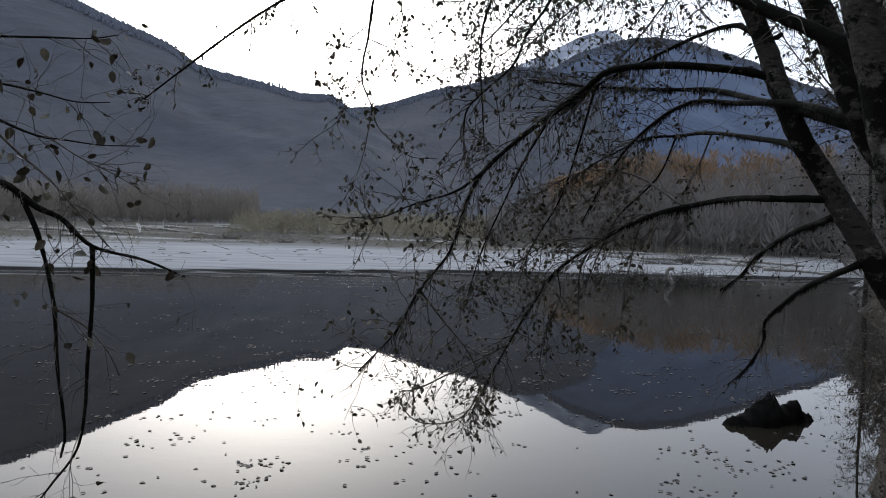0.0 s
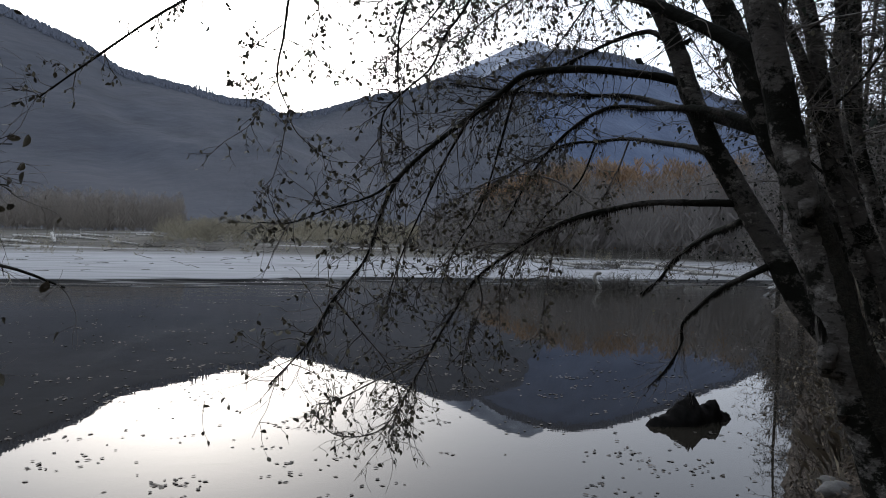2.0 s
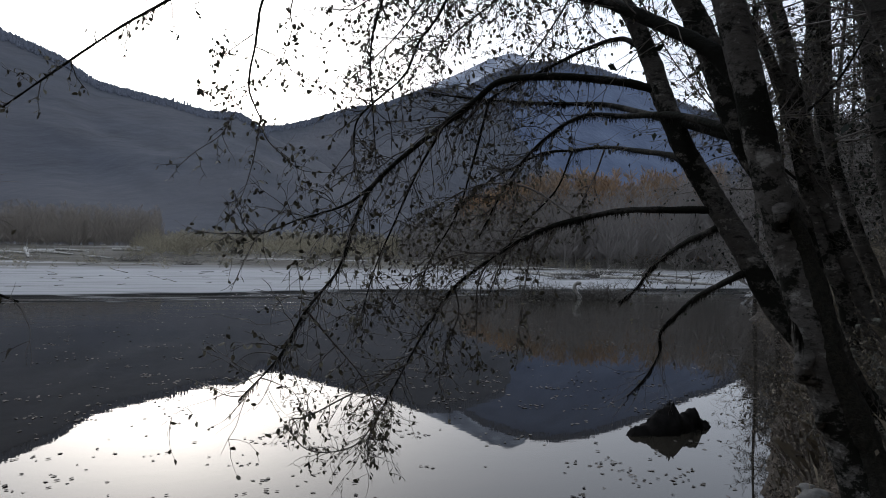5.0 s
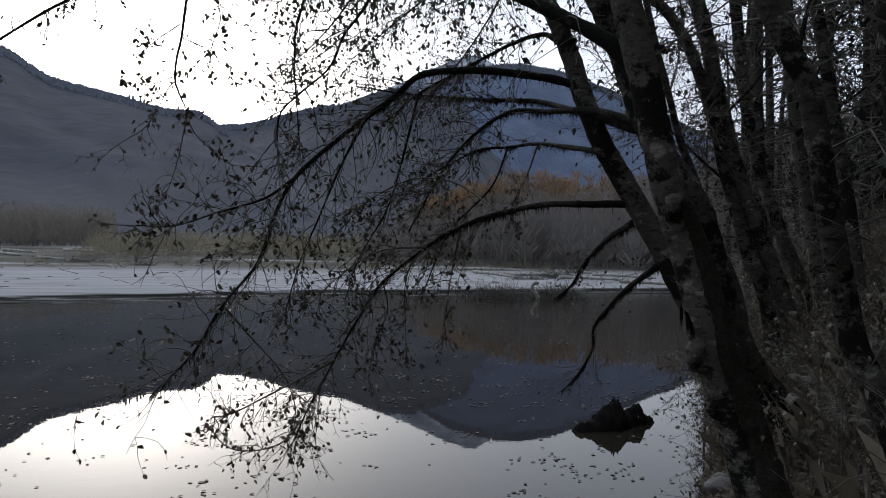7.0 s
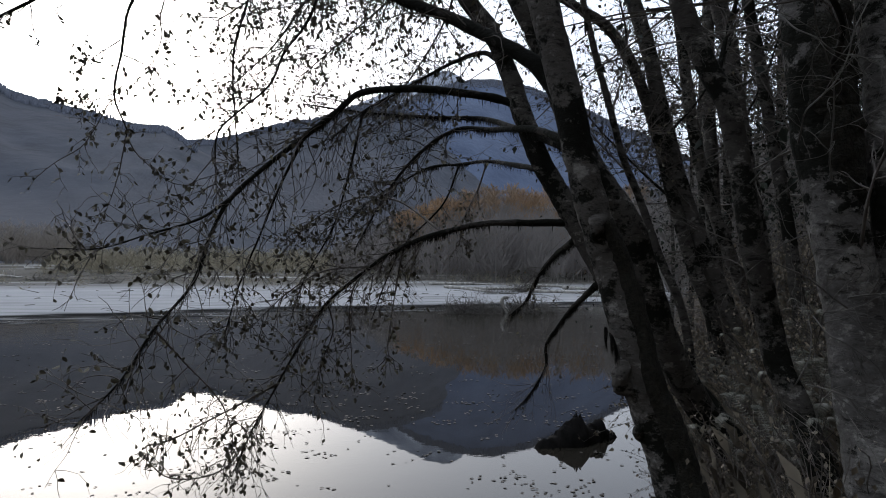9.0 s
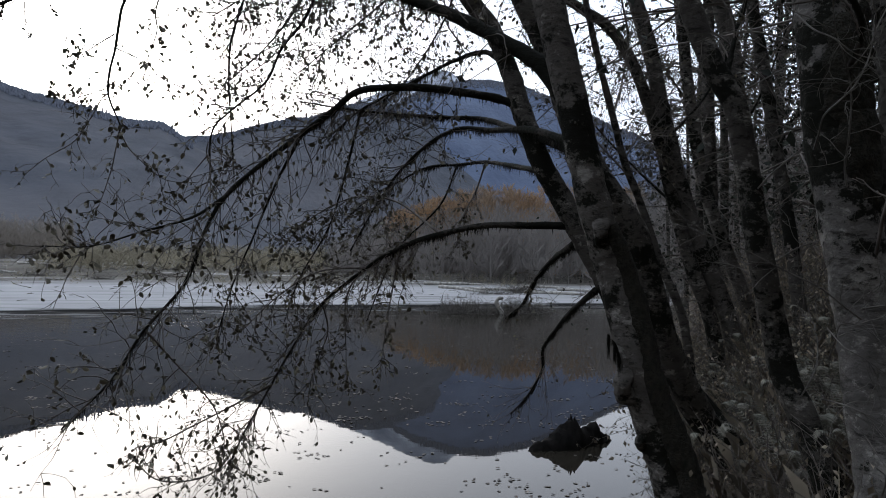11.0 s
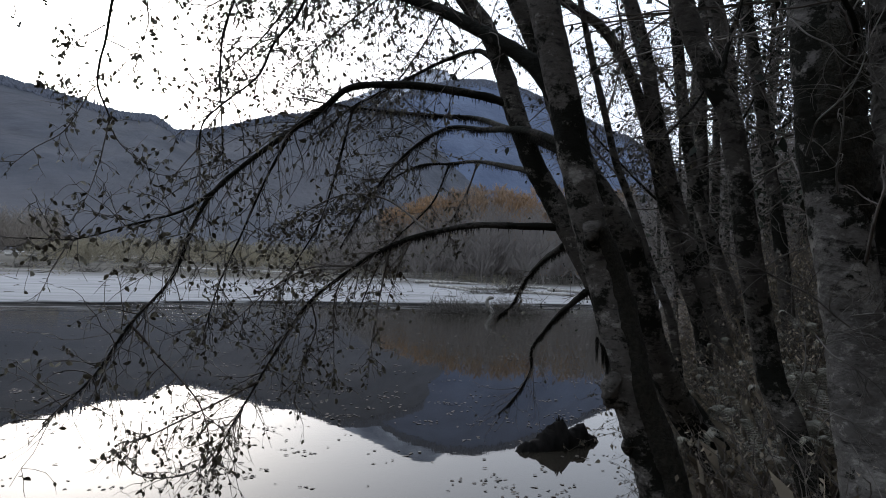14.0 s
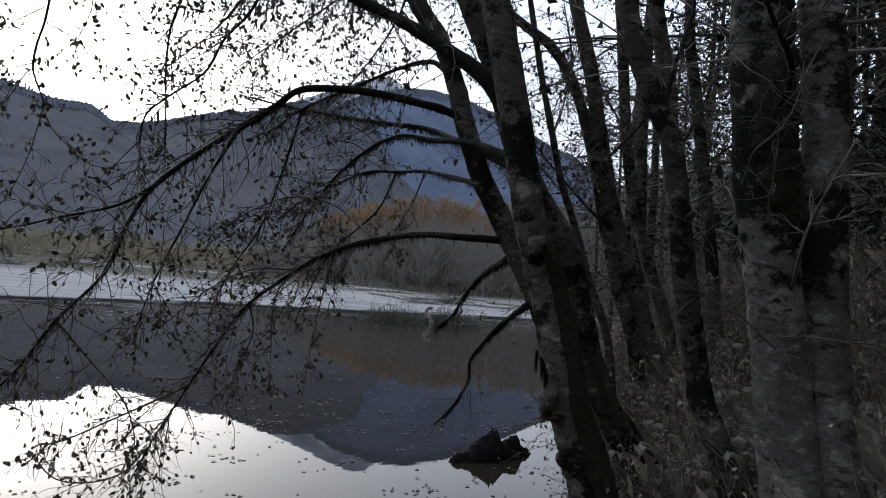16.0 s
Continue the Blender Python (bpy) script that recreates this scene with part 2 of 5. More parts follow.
def water_material():
    m = bpy.data.materials.new("still_river_water")
    m.use_nodes = True
    nt = m.node_tree
    b = next(n for n in nt.nodes if n.type == "BSDF_PRINCIPLED")
    b.inputs["Base Color"].default_value = (0.022, 0.019, 0.0145, 1)
    b.inputs["Roughness"].default_value = 0.015
    b.inputs["IOR"].default_value = 1.33
    geo = nt.nodes.new("ShaderNodeNewGeometry")
    mp = nt.nodes.new("ShaderNodeMapping")
    mp.inputs["Scale"].default_value = (0.8, 1.7, 1)
    mp.inputs["Rotation"].default_value = (0, 0, 0.3)
    nt.links.new(geo.outputs["Position"], mp.inputs[0])
    fine = nt.nodes.new("ShaderNodeTexNoise")
    fine.inputs["Scale"].default_value, fine.inputs["Detail"].default_value = 1.6, 3
    nt.links.new(mp.outputs[0], fine.inputs["Vector"])
    # current ripples towards the far bank
    sep = nt.nodes.new("ShaderNodeSeparateXYZ")
    nt.links.new(geo.outputs["Position"], sep.inputs[0])
    mr = nt.nodes.new("ShaderNodeMapRange")
    mr.inputs["From Min"].default_value, mr.inputs["From Max"].default_value = 24.0, 46.0
    nt.links.new(sep.outputs["Y"], mr.inputs["Value"])
    mp2 = nt.nodes.new("ShaderNodeMapping")
    mp2.inputs["Scale"].default_value = (0.09, 1.9, 1)
    nt.links.new(geo.outputs["Position"], mp2.inputs[0])
    streak = nt.nodes.new("ShaderNodeTexNoise")
    streak.inputs["Scale"].default_value, streak.inputs["Detail"].default_value = 1.0, 4
    nt.links.new(mp2.outputs[0], streak.inputs["Vector"])
    ms = nt.nodes.new("ShaderNodeMapRange")
    ms.inputs["From Min"].default_value, ms.inputs["From Max"].default_value = 0.52, 0.6
    nt.links.new(streak.outputs["Fac"], ms.inputs["Value"])
    mul = nt.nodes.new("ShaderNodeMath")
    mul.operation = "MULTIPLY"
    nt.links.new(mr.outputs[0], mul.inputs[0])
    nt.links.new(ms.outputs[0], mul.inputs[1])
    ripple = nt.nodes.new("ShaderNodeTexNoise")
    ripple.inputs["Scale"].default_value, ripple.inputs["Detail"].default_value = 3.0, 3
    nt.links.new(geo.outputs["Position"], ripple.inputs["Vector"])
    b1 = nt.nodes.new("ShaderNodeBump")
    b1.inputs["Strength"].default_value, b1.inputs["Distance"].default_value = 0.009, 0.05
    nt.links.new(fine.outputs["Fac"], b1.inputs["Height"])
    b2 = nt.nodes.new("ShaderNodeBump")
    b2.inputs["Distance"].default_value = 0.12
    some = nt.nodes.new("ShaderNodeMath")
    some.operation = "MULTIPLY_ADD"
    nt.links.new(mul.outputs[0], some.inputs[0])
    some.inputs[1].default_value = 0.2
    half = nt.nodes.new("ShaderNodeMath")
    half.operation = "MULTIPLY"
    nt.links.new(mr.outputs[0], half.inputs[0])
    half.inputs[1].default_value = 0.06
    nt.links.new(half.outputs[0], some.inputs[2])
    nt.links.new(some.outputs[0], b2.inputs["Strength"])
    nt.links.new(ripple.outputs["Fac"], b2.inputs["Height"])
    nt.links.new(b1.outputs[0], b2.inputs["Normal"])
    nt.links.new(b2.outputs[0], b.inputs["Normal"])
    return m


def ground_material():
    """Pale gravel and sand on the far bar, dark leaf litter on the near bank."""
    m = material("river_ground", [(0.35, (0.03, 0.025, 0.02)), (0.65, (0.11, 0.092, 0.073))], 26, 8, 0.95, 0.9, 40, spec=0.08)
    nt = m.node_tree
    bsdf = next(n for n in nt.nodes if n.type == "BSDF_PRINCIPLED")
    near = bsdf.inputs["Base Color"].links[0].from_socket
    geo = nt.nodes.new("ShaderNodeNewGeometry")
    sep = nt.nodes.new("ShaderNodeSeparateXYZ")
    nt.links.new(geo.outputs["Position"], sep.inputs[0])

    def noise_ramp(scale, stretch, stops):
        mp = nt.nodes.new("ShaderNodeMapping")
        mp.inputs["Scale"].default_value = stretch
        nt.links.new(geo.outputs["Position"], mp.inputs[0])
        n = nt.nodes.new("ShaderNodeTexNoise")
        n.inputs["Scale"].default_value, n.inputs["Detail"].default_value = scale, 8
        nt.links.new(mp.outputs[0], n.inputs["Vector"])
        r = nt.nodes.new("ShaderNodeValToRGB")
        while len(r.color_ramp.elements) < len(stops):
            r.color_ramp.elements.new(0.5)
        for e, (p, c) in zip(r.color_ramp.elements, stops):
            e.position, e.color = p, (*c, 1)
        nt.links.new(n.outputs["Fac"], r.inputs[0])
        return n.outputs["Fac"], r.outputs[0]

    def blend(a, b, lo, hi, wobble):
        n, _ = noise_ramp(0.06, (0.5, 2.0, 1), [(0, (0, 0, 0)), (1, (1, 1, 1))])
        ma = nt.nodes.new("ShaderNodeMath")
        ma.operation = "MULTIPLY_ADD"
        nt.links.new(n, ma.inputs[0])
        ma.inputs[1].default_value = wobble
        nt.links.new(sep.outputs["Y"], ma.inputs[2])
        mr = nt.nodes.new("ShaderNodeMapRange")
        mr.inputs["From Min"].default_value, mr.inputs["From Max"].default_value = lo, hi
        nt.links.new(ma.outputs[0], mr.inputs["Value"])
        mix = nt.nodes.new("ShaderNodeMix")
        mix.data_type = "RGBA"
        nt.links.new(mr.outputs[0], mix.inputs[0])
        nt.links.new(a, mix.inputs[6])
        nt.links.new(b, mix.inputs[7])
        return mix.outputs[2]

    _, wet = noise_ramp(0.7, (0.25, 1.5, 1), [(0.47, (0.006, 0.006, 0.006)), (0.56, (0.018, 0.018, 0.018)), (0.6, (0.14, 0.14, 0.138))])
    _, sand = noise_ramp(0.5, (0.22, 1.6, 1), [(0.33, (0.2, 0.199, 0.197)), (0.42, (0.29, 0.29, 0.29)), (0.7, (0.37, 0.37, 0.372))])
    _, scrub = noise_ramp(0.12, (0.3, 1.2, 1), [(0.35, (0.07, 0.064, 0.053)), (0.6, (0.13, 0.122, 0.106)), (0.66, (0.31, 0.305, 0.295))])
    c = blend(near, wet, 28, 29, 0)
    high = nt.nodes.new("ShaderNodeMapRange")
    high.inputs["From Min"].default_value, high.inputs["From Max"].default_value = 0.1, 0.17
    nt.links.new(sep.outputs["Z"], high.inputs["Value"])
    dry = nt.nodes.new("ShaderNodeMix")
    dry.data_type = "RGBA"
    nt.links.new(high.outputs[0], dry.inputs[0])
    nt.links.new(wet, dry.inputs[6])
    nt.links.new(sand, dry.inputs[7])
    c = blend(c, dry.outputs[2], 42, 42.5, 0)
    c = blend(c, scrub, 86, 100, 14)
    # the near bank runs on obliquely behind the bar's far end
    slant = nt.nodes.new("ShaderNodeMath")
    slant.operation = "MULTIPLY_ADD"
    nt.links.new(sep.outputs["X"], slant.inputs[0])
    slant.inputs[1].default_value = -1.4
    nt.links.new(sep.outputs["Y"], slant.inputs[2])
    side = nt.nodes.new("ShaderNodeMapRange")
    side.inputs["From Min"].default_value, side.inputs["From Max"].default_value = 2, 6
    nt.links.new(slant.outputs[0], side.inputs["Value"])
    mix = nt.nodes.new("ShaderNodeMix")
    mix.data_type = "RGBA"
    nt.links.new(side.outputs[0], mix.inputs[0])
    nt.links.new(near, mix.inputs[6])
    nt.links.new(c, mix.inputs[7])
    nt.links.new(mix.outputs[2], bsdf.inputs["Base Color"])
    return m


WATER = water_material()
GROUND = ground_material()


# ---- mesh helpers ----
class Soup:
    """Vertices and faces that become one mesh."""

    def __init__(self):
        self.v, self.f, self.n = [], [], 0

    def add(self, verts, faces):
        o = self.n
        self.v.append(np.asarray(verts, float).reshape(-1, 3))
        self.n += len(self.v[-1])
        if isinstance(faces, np.ndarray):
            self.f.extend((faces + o).tolist())
        else:
            self.f.extend([[i + o for i in f] for f in faces])

    def many(self, mats, verts, faces):
        """One copy of a small shape for every 4 x 4 matrix."""
        if len(mats) == 0:
            return
        m = np.asarray(mats, float)
        v = np.asarray(verts, float)
        p = np.einsum("nij,kj->nki", m[:, :3, :3], v) + m[:, None, :3, 3]
        f = np.asarray(faces)[None] + (np.arange(len(m)) * len(v))[:, None, None]
        self.add(p.reshape(-1, 3), f.reshape(-1, f.shape[-1]))

    def mesh(self, name, mat, smooth=True):
        me = bpy.data.meshes.new(name)
        me.from_pydata(np.vstack(self.v).tolist() if self.v else [], [], self.f)
        me.materials.append(mat)
        if smooth:
            me.shade_smooth()
        return me


def part(name, soup, mat, parent=None, label="", smooth=True):
    ob = new(name, soup.mesh(name, mat, smooth) if isinstance(soup, Soup) else soup)
    if parent is not None:
        ob.parent = parent
    if label:
        ob["label"] = label
    return ob


def thing(name, label, category, group="", kind="", at=(0, 0, 0)):
    ob = new(name)
    ob.location = at
    return tagged(ob, label, category, group, kind)


def smooth_line(points, per=5):
    """Catmull-Rom through the points."""
    P = np.array(points, float)
    P = np.vstack([2 * P[0] - P[1], P, 2 * P[-1] - P[-2]])
    out = []
    for i in range(1, len(P) - 2):
        a, b, c, d = P[i - 1], P[i], P[i + 1], P[i + 2]
        for k in range(per):
            t = k / per
            out.append(0.5 * (2 * b + (c - a) * t + (2 * a - 5 * b + 4 * c - d) * t * t + (3 * b - a - 3 * c + d) * t ** 3))
    out.append(P[-2])
    return np.array(out)


@functools.lru_cache(None)
def tube_faces(n, sides):
    i, k = np.divmod(np.arange((n - 1) * sides), sides)
    k2 = (k + 1) % sides
    return np.stack([i * sides + k, i * sides + k2, (i + 1) * sides + k2, (i + 1) * sides + k], 1)


def tube(soup, line, r0, r1, sides=6, lump=0.0, seed=0.0, power=1.0):
    """A tapered limb along a line; lump: how uneven its girth is."""
    line = np.asarray(line, float)
    n = len(line)
    tan = np.gradient(line, axis=0)
    ref = np.array((0.31, 0.95, 0.05)) if abs(tan[0][1]) < 0.8 * np.linalg.norm(tan[0]) else np.array((1.0, 0.1, 0.1))
    a = np.cross(tan, ref)
    a /= np.linalg.norm(a, axis=1)[:, None] + 1e-9
    b = np.cross(tan, a)
    b /= np.linalg.norm(b, axis=1)[:, None] + 1e-9
    w = 2 * math.pi * np.arange(sides) / sides
    d = a[:, None] * np.cos(w)[None, :, None] + b[:, None] * np.sin(w)[None, :, None]
    r = (r0 + (r1 - r0) * (np.arange(n) / (n - 1)) ** power)[:, None] * np.ones(sides)
    if lump:
        for i in range(n):
            for k in range(sides):
                p = Vector(line[i] + d[i, k] * r[i, k])
                r[i, k] *= 1 + lump * (0.8 * noise.noise(p * 7.0 + Vector((seed, 0, 0))) + 0.75 * noise.noise(p * 19.0) + 0.5 * noise.noise(p * 45.0))
    verts = (line[:, None] + d * r[:, :, None]).reshape(-1, 3)
    soup.add(verts, tube_faces(n, sides))
    if sides > 4:
        soup.f.append([soup.n - sides + k for k in range(sides)])
        soup.f.append([soup.n - n * sides + k for k in range(sides)][::-1])


def unit(v):
    return v / (math.sqrt(v[0] * v[0] + v[1] * v[1] + v[2] * v[2]) + 1e-9)


rng = random.Random(7)
nrng = np.random.default_rng(5)


def rand_dir():
    return unit(np.array([rng.gauss(0, 1) for _ in range(3)]))


def leaf_verts(size, fold=1.0):
    """A small pointed leaf, folded along its midrib, with a stalk end at the origin and its tip along +y."""
    s = size
    rim = [(0, 0), (0.22, 0.16), (0.31, 0.45), (0.2, 0.78), (0, 1.0), (-0.21, 0.77), (-0.31, 0.43), (-0.21, 0.15)]
    v = [(x * s, y * s, (0.3 * abs(x) - 0.12 * y * y) * s * fold) for x, y in rim] + [(0, 0.5 * s, -0.03 * s * fold)]
    f = [(k, (k + 1) % 8, 8) for k in range(8)]
    return v, f


def small_leaf(size):
    """A coarser leaf for the dense undergrowth."""
    v = [(0, 0, 0), (0.3 * size, 0.4 * size, 0.08 * size), (0, size, -0.1 * size), (-0.3 * size, 0.4 * size, 0.08 * size), (0, 0.45 * size, -0.02 * size)]
    return v, [(0, 1, 4), (1, 2, 4), (2, 3, 4), (3, 0, 4)]


def leaf_matrix(p, size_jit=1.0):
    """Hangs a leaf at p, mostly downward and turned at random."""
    y = unit(rand_dir() * 0.8 + np.array((0, 0, -0.8)))
    x = unit(np.cross(y, rand_dir()))
    z = np.cross(x, y)
    m = np.eye(4)
    m[:3, 0], m[:3, 1], m[:3, 2], m[:3, 3] = x * size_jit, y * size_jit, z * size_jit, p
    return m


def lie_matrix(x, y, z, tip, size):
    """Lays a leaf on the ground or the water, tipped by up to tip radians."""
    m = Matrix.Translation((x, y, z)) @ Euler((rng.uniform(-tip, tip), rng.uniform(-tip, tip), rng.uniform(0, 6.28))).to_matrix().to_4x4() @ Matrix.Scale(size, 4)
    return np.array(m)


def twig_line(p, d, length, droop, wander, n=6):
    pts = [np.array(p, float)]
    d = unit(np.array(d, float))
    for _ in range(n):
        d = unit(d + np.array((0, 0, -droop)) / n + rand_dir() * wander)
        pts.append(pts[-1] + d * length / n)
    return np.array(pts)


def grow(line, count, length, radius, droop, start=0.15, sub=4, leaf=0.5, spread=0.9, wander=0.34, bias=(0, 0, 0)):
    """Side twigs with their own finer twigs along a limb. Returns the twig mesh and the places of the leaves."""
    soup, places = Soup(), []
    n = len(line)
    for _ in range(count):
        u = start + (1 - start) * rng.random()
        i = min(int(u * (n - 1)), n - 2)
        p = line[i] + (line[i + 1] - line[i]) * rng.random()
        t = unit(line[i + 1] - line[i])
        d = t * 0.8 + rand_dir() * spread + np.array(bias)
        ln = length * rng.uniform(0.45, 1.1) * (1.1 - 0.4 * u)
        tw = smooth_line(twig_line(p, d, ln, droop * rng.uniform(-0.3, 1.5), wander, 6), 2)[::1]
        tube(soup, tw, radius * rng.uniform(0.6, 1.0), radius * 0.26, 3)
        tw = tw[::2]
        for _ in range(rng.randint(max(1, sub - 2), sub)):
            k = rng.randint(1, 5)
            d2 = unit(tw[k] - tw[k - 1]) * 0.7 + rand_dir() * 0.8
            ln2 = ln * rng.uniform(0.2, 0.5)
            t2 = twig_line(tw[k], d2, ln2, droop * 0.8, wander * 1.2, 4)
            tube(soup, t2, radius * 0.42, radius * 0.2, 3)
            for q in t2[1:]:
                if rng.random() < leaf:
                    places.append(q)
        for q in tw[2:]:
            if rng.random() < leaf * 0.6:
                places.append(q)
    return soup, places


def fringe(line, r, count, drop):
    """Tufts of moss that hang under a limb."""
    soup = Soup()
    line = np.asarray(line, float)
    n = len(line)
    centres = [rng.random() for _ in range(max(3, count // 22))]
    for _ in range(int(count * 3.2)):
        u = min(max(rng.choice(centres) + rng.gauss(0, 0.016), 0), 0.999) if rng.random() < 0.84 else rng.random()
        i = min(int(u * (n - 1)), n - 2)
        p = line[i] + (line[i + 1] - line[i]) * (u * (n - 1) - i)
        t = unit(line[i + 1] - line[i])
        c = unit(np.cross(t, (0, 0, 1.0)))
        rr = r * rng.uniform(0.6, 1.1)
        h = drop * (0.12 + 0.85 * rng.random() ** 2.2)
        w = rng.uniform(0.0016, 0.0045)
        a = p + c * rng.uniform(-0.9, 0.9) * rr - np.array((0, 0, rr * 0.5))
        soup.add([a - t * w, a + t * w, a + c * w, a + t * rng.uniform(-0.012, 0.012) + c * rng.uniform(-0.01, 0.01) - np.array((0, 0, h))], [(0, 1, 3), (1, 2, 3), (2, 0, 3)])
    return soup


LEAF_MESHES = []
for s in (0.034, 0.042, 0.052):
    sp = Soup()
    sp.add(*leaf_verts(s))
    LEAF_MESHES.append(sp.mesh("leaf", LEAF))


def leaves(places, parent, singles=0, size=0.05):
    """Foliage of one limb: some leaves singly, the rest joined."""
    rng.shuffle(places)
    for p in places[:singles]:
        ob = part("leaf", rng.choice(LEAF_MESHES), None, parent)
        ob.matrix_world = Matrix(leaf_matrix(p).tolist())
    soup = Soup()
    v, f = leaf_verts(size)
    soup.many([leaf_matrix(p, rng.uniform(0.6, 1.25)) for p in places[singles:]], v, f)
    if soup.v:
        tagged(part("foliage", soup, LEAF, parent, "small withered green-brown leaves"), kind="stuff")


# ---- ground, river and banks ----
NEAR_BANK = [(-120, -40), (-30, -8), (-4, 2.6), (1.5, 4.1), (3.55, 5.85), (6.0, 9.1), (9.4, 13.9), (12.3, 17.4), (20.3, 30), (28.5, 43), (38, 54), (60, 60), (400, 60)]


def bank_distance(x, y):
    """Metres behind the near waterline (positive on land), for arrays."""
    best = np.full(np.shape(x), 1e9)
    sign = np.ones(np.shape(x))
    for (ax, ay), (bx, by) in zip(NEAR_BANK, NEAR_BANK[1:]):
        dx, dy = bx - ax, by - ay
        t = np.clip(((x - ax) * dx + (y - ay) * dy) / (dx * dx + dy * dy), 0, 1)
        ex, ey = x - ax - t * dx, y - ay - t * dy
        d = np.hypot(ex, ey)
        s = np.where(dy * (x - ax) - dx * (y - ay) >= 0, 1.0, -1.0)
        closer = d < best
        sign = np.where(closer, s, sign)
        best = np.where(closer, d, best)
    return best * sign


def land(x, y):
    """Height of the ground; the water stands at zero."""
    x, y = np.asarray(x, float), np.asarray(y, float)
    d = bank_distance(x, y)
    rough = 0.06 * np.sin(3.1 * x + 1.3 * y) * np.sin(2.3 * y - 0.7 * x) + 0.03 * np.sin(7.7 * x) * np.sin(6.9 * y + 1)
    top = 1.75 + 0.32 * np.maximum(x - 1.2, 0) * np.clip((9 - x) / 3, 0, 1) + 1.44 * np.clip((x - 6) / 3, 0, 1) + 0.3 * np.exp(-((x - 3.1) ** 2 + (y - 2.6) ** 2) / 0.3) + 0.16 * np.clip(d - 2, 0, 60) * np.clip(x / 4, 0, 1)
    near = np.where(d > 0, top * (1 - np.exp(-np.maximum(d, 0) / 0.55)) + rough * np.clip(d, 0, 1), -0.5 * (1 - np.exp(np.minimum(d, 0) / 1.5)))
    # the bar's edge recedes from the left; wet mud in low streaks before it
    shore = np.interp(x, [-80, -19, -9, -1.5, 6, 20, 40], [42.5, 45.6, 48.8, 52.0, 52.6, 53.5, 56]) + 0.35 * np.sin(x * 0.31 + 1) + 0.2 * np.sin(x * 0.83)
    e = y - shore
    wave = np.sin(1.55 * y + 0.8 * np.sin(0.13 * x) + 0.5 * np.sin(0.31 * x + y)) * 0.6 + np.sin(3.7 * y + 1.7 * np.sin(0.09 * x + 2) + 0.6 * np.sin(0.43 * x)) * 0.4 + 0.35 * np.sin(0.21 * x + 0.5 * y)
    wet_shelf = np.clip((e + 17) / 12, 0, 1)
    mud = -0.5 * (1 - wet_shelf) + wet_shelf * (0.004 + 0.05 * wave)
    streaks = 0.06 * np.sin(0.9 * y + 0.7 * np.sin(0.1 * x)) * np.clip(x / 12, 0, 1)
    far = np.where(e > 0, 0.2 * (1 - np.exp(-np.maximum(e, 0) / 0.2)) + (0.01 * np.clip(e, 0, 40) + 0.033 * np.clip(e - 40, 0, 75) + 0.003 * np.clip(e, 0, 300)) + (streaks + 0.03 * np.sin(x * 0.35 + y * 0.2) * np.sin(y * 0.9)) * np.clip(e, 0, 1), mud)
    return np.maximum(near, far)


def land_at(x, y):
    return float(land(np.array([x]), np.array([y]))[0])


def build_ground():
    g = np.concatenate([-np.geomspace(2500, 16, 36), np.linspace(-15, 15, 101), np.geomspace(16, 2500, 36)])
    xs = g + 3
    ys = np.concatenate([-np.geomspace(2500, 8, 24), np.linspace(-7, 22, 98), np.geomspace(22.5, 120, 230), np.geomspace(125, 3000, 30)])
    X, Y = np.meshgrid(xs, ys)
    Z = land(X, Y)
    nx, ny = len(xs), len(ys)
    v = np.stack([X.ravel(), Y.ravel(), Z.ravel()], 1)
    f = [(j * nx + i, j * nx + i + 1, (j + 1) * nx + i + 1, (j + 1) * nx + i) for j in range(ny - 1) for i in range(nx - 1)]
    me = bpy.data.meshes.new("ground")
    me.from_pydata(v.tolist(), [], f)
    me.materials.append(GROUND)
    me.shade_smooth()
    tagged(new("ground", me), "leaf-littered river bank and pale gravel bar", "ground", kind="structure")


build_ground()
s = Soup()
s.add([(-900, -300, 0), (900, -300, 0), (900, 75, 0), (-900, 75, 0)], [(0, 1, 2, 3)])
tagged(part("water", s, WATER, None, smooth=False), "still dark river mirroring the mountains and sky", "river", kind="structure")


# ---- mountains ----
def ridge_height(profile, az):
    a, e = zip(*profile)
    return np.interp(az, a, e)


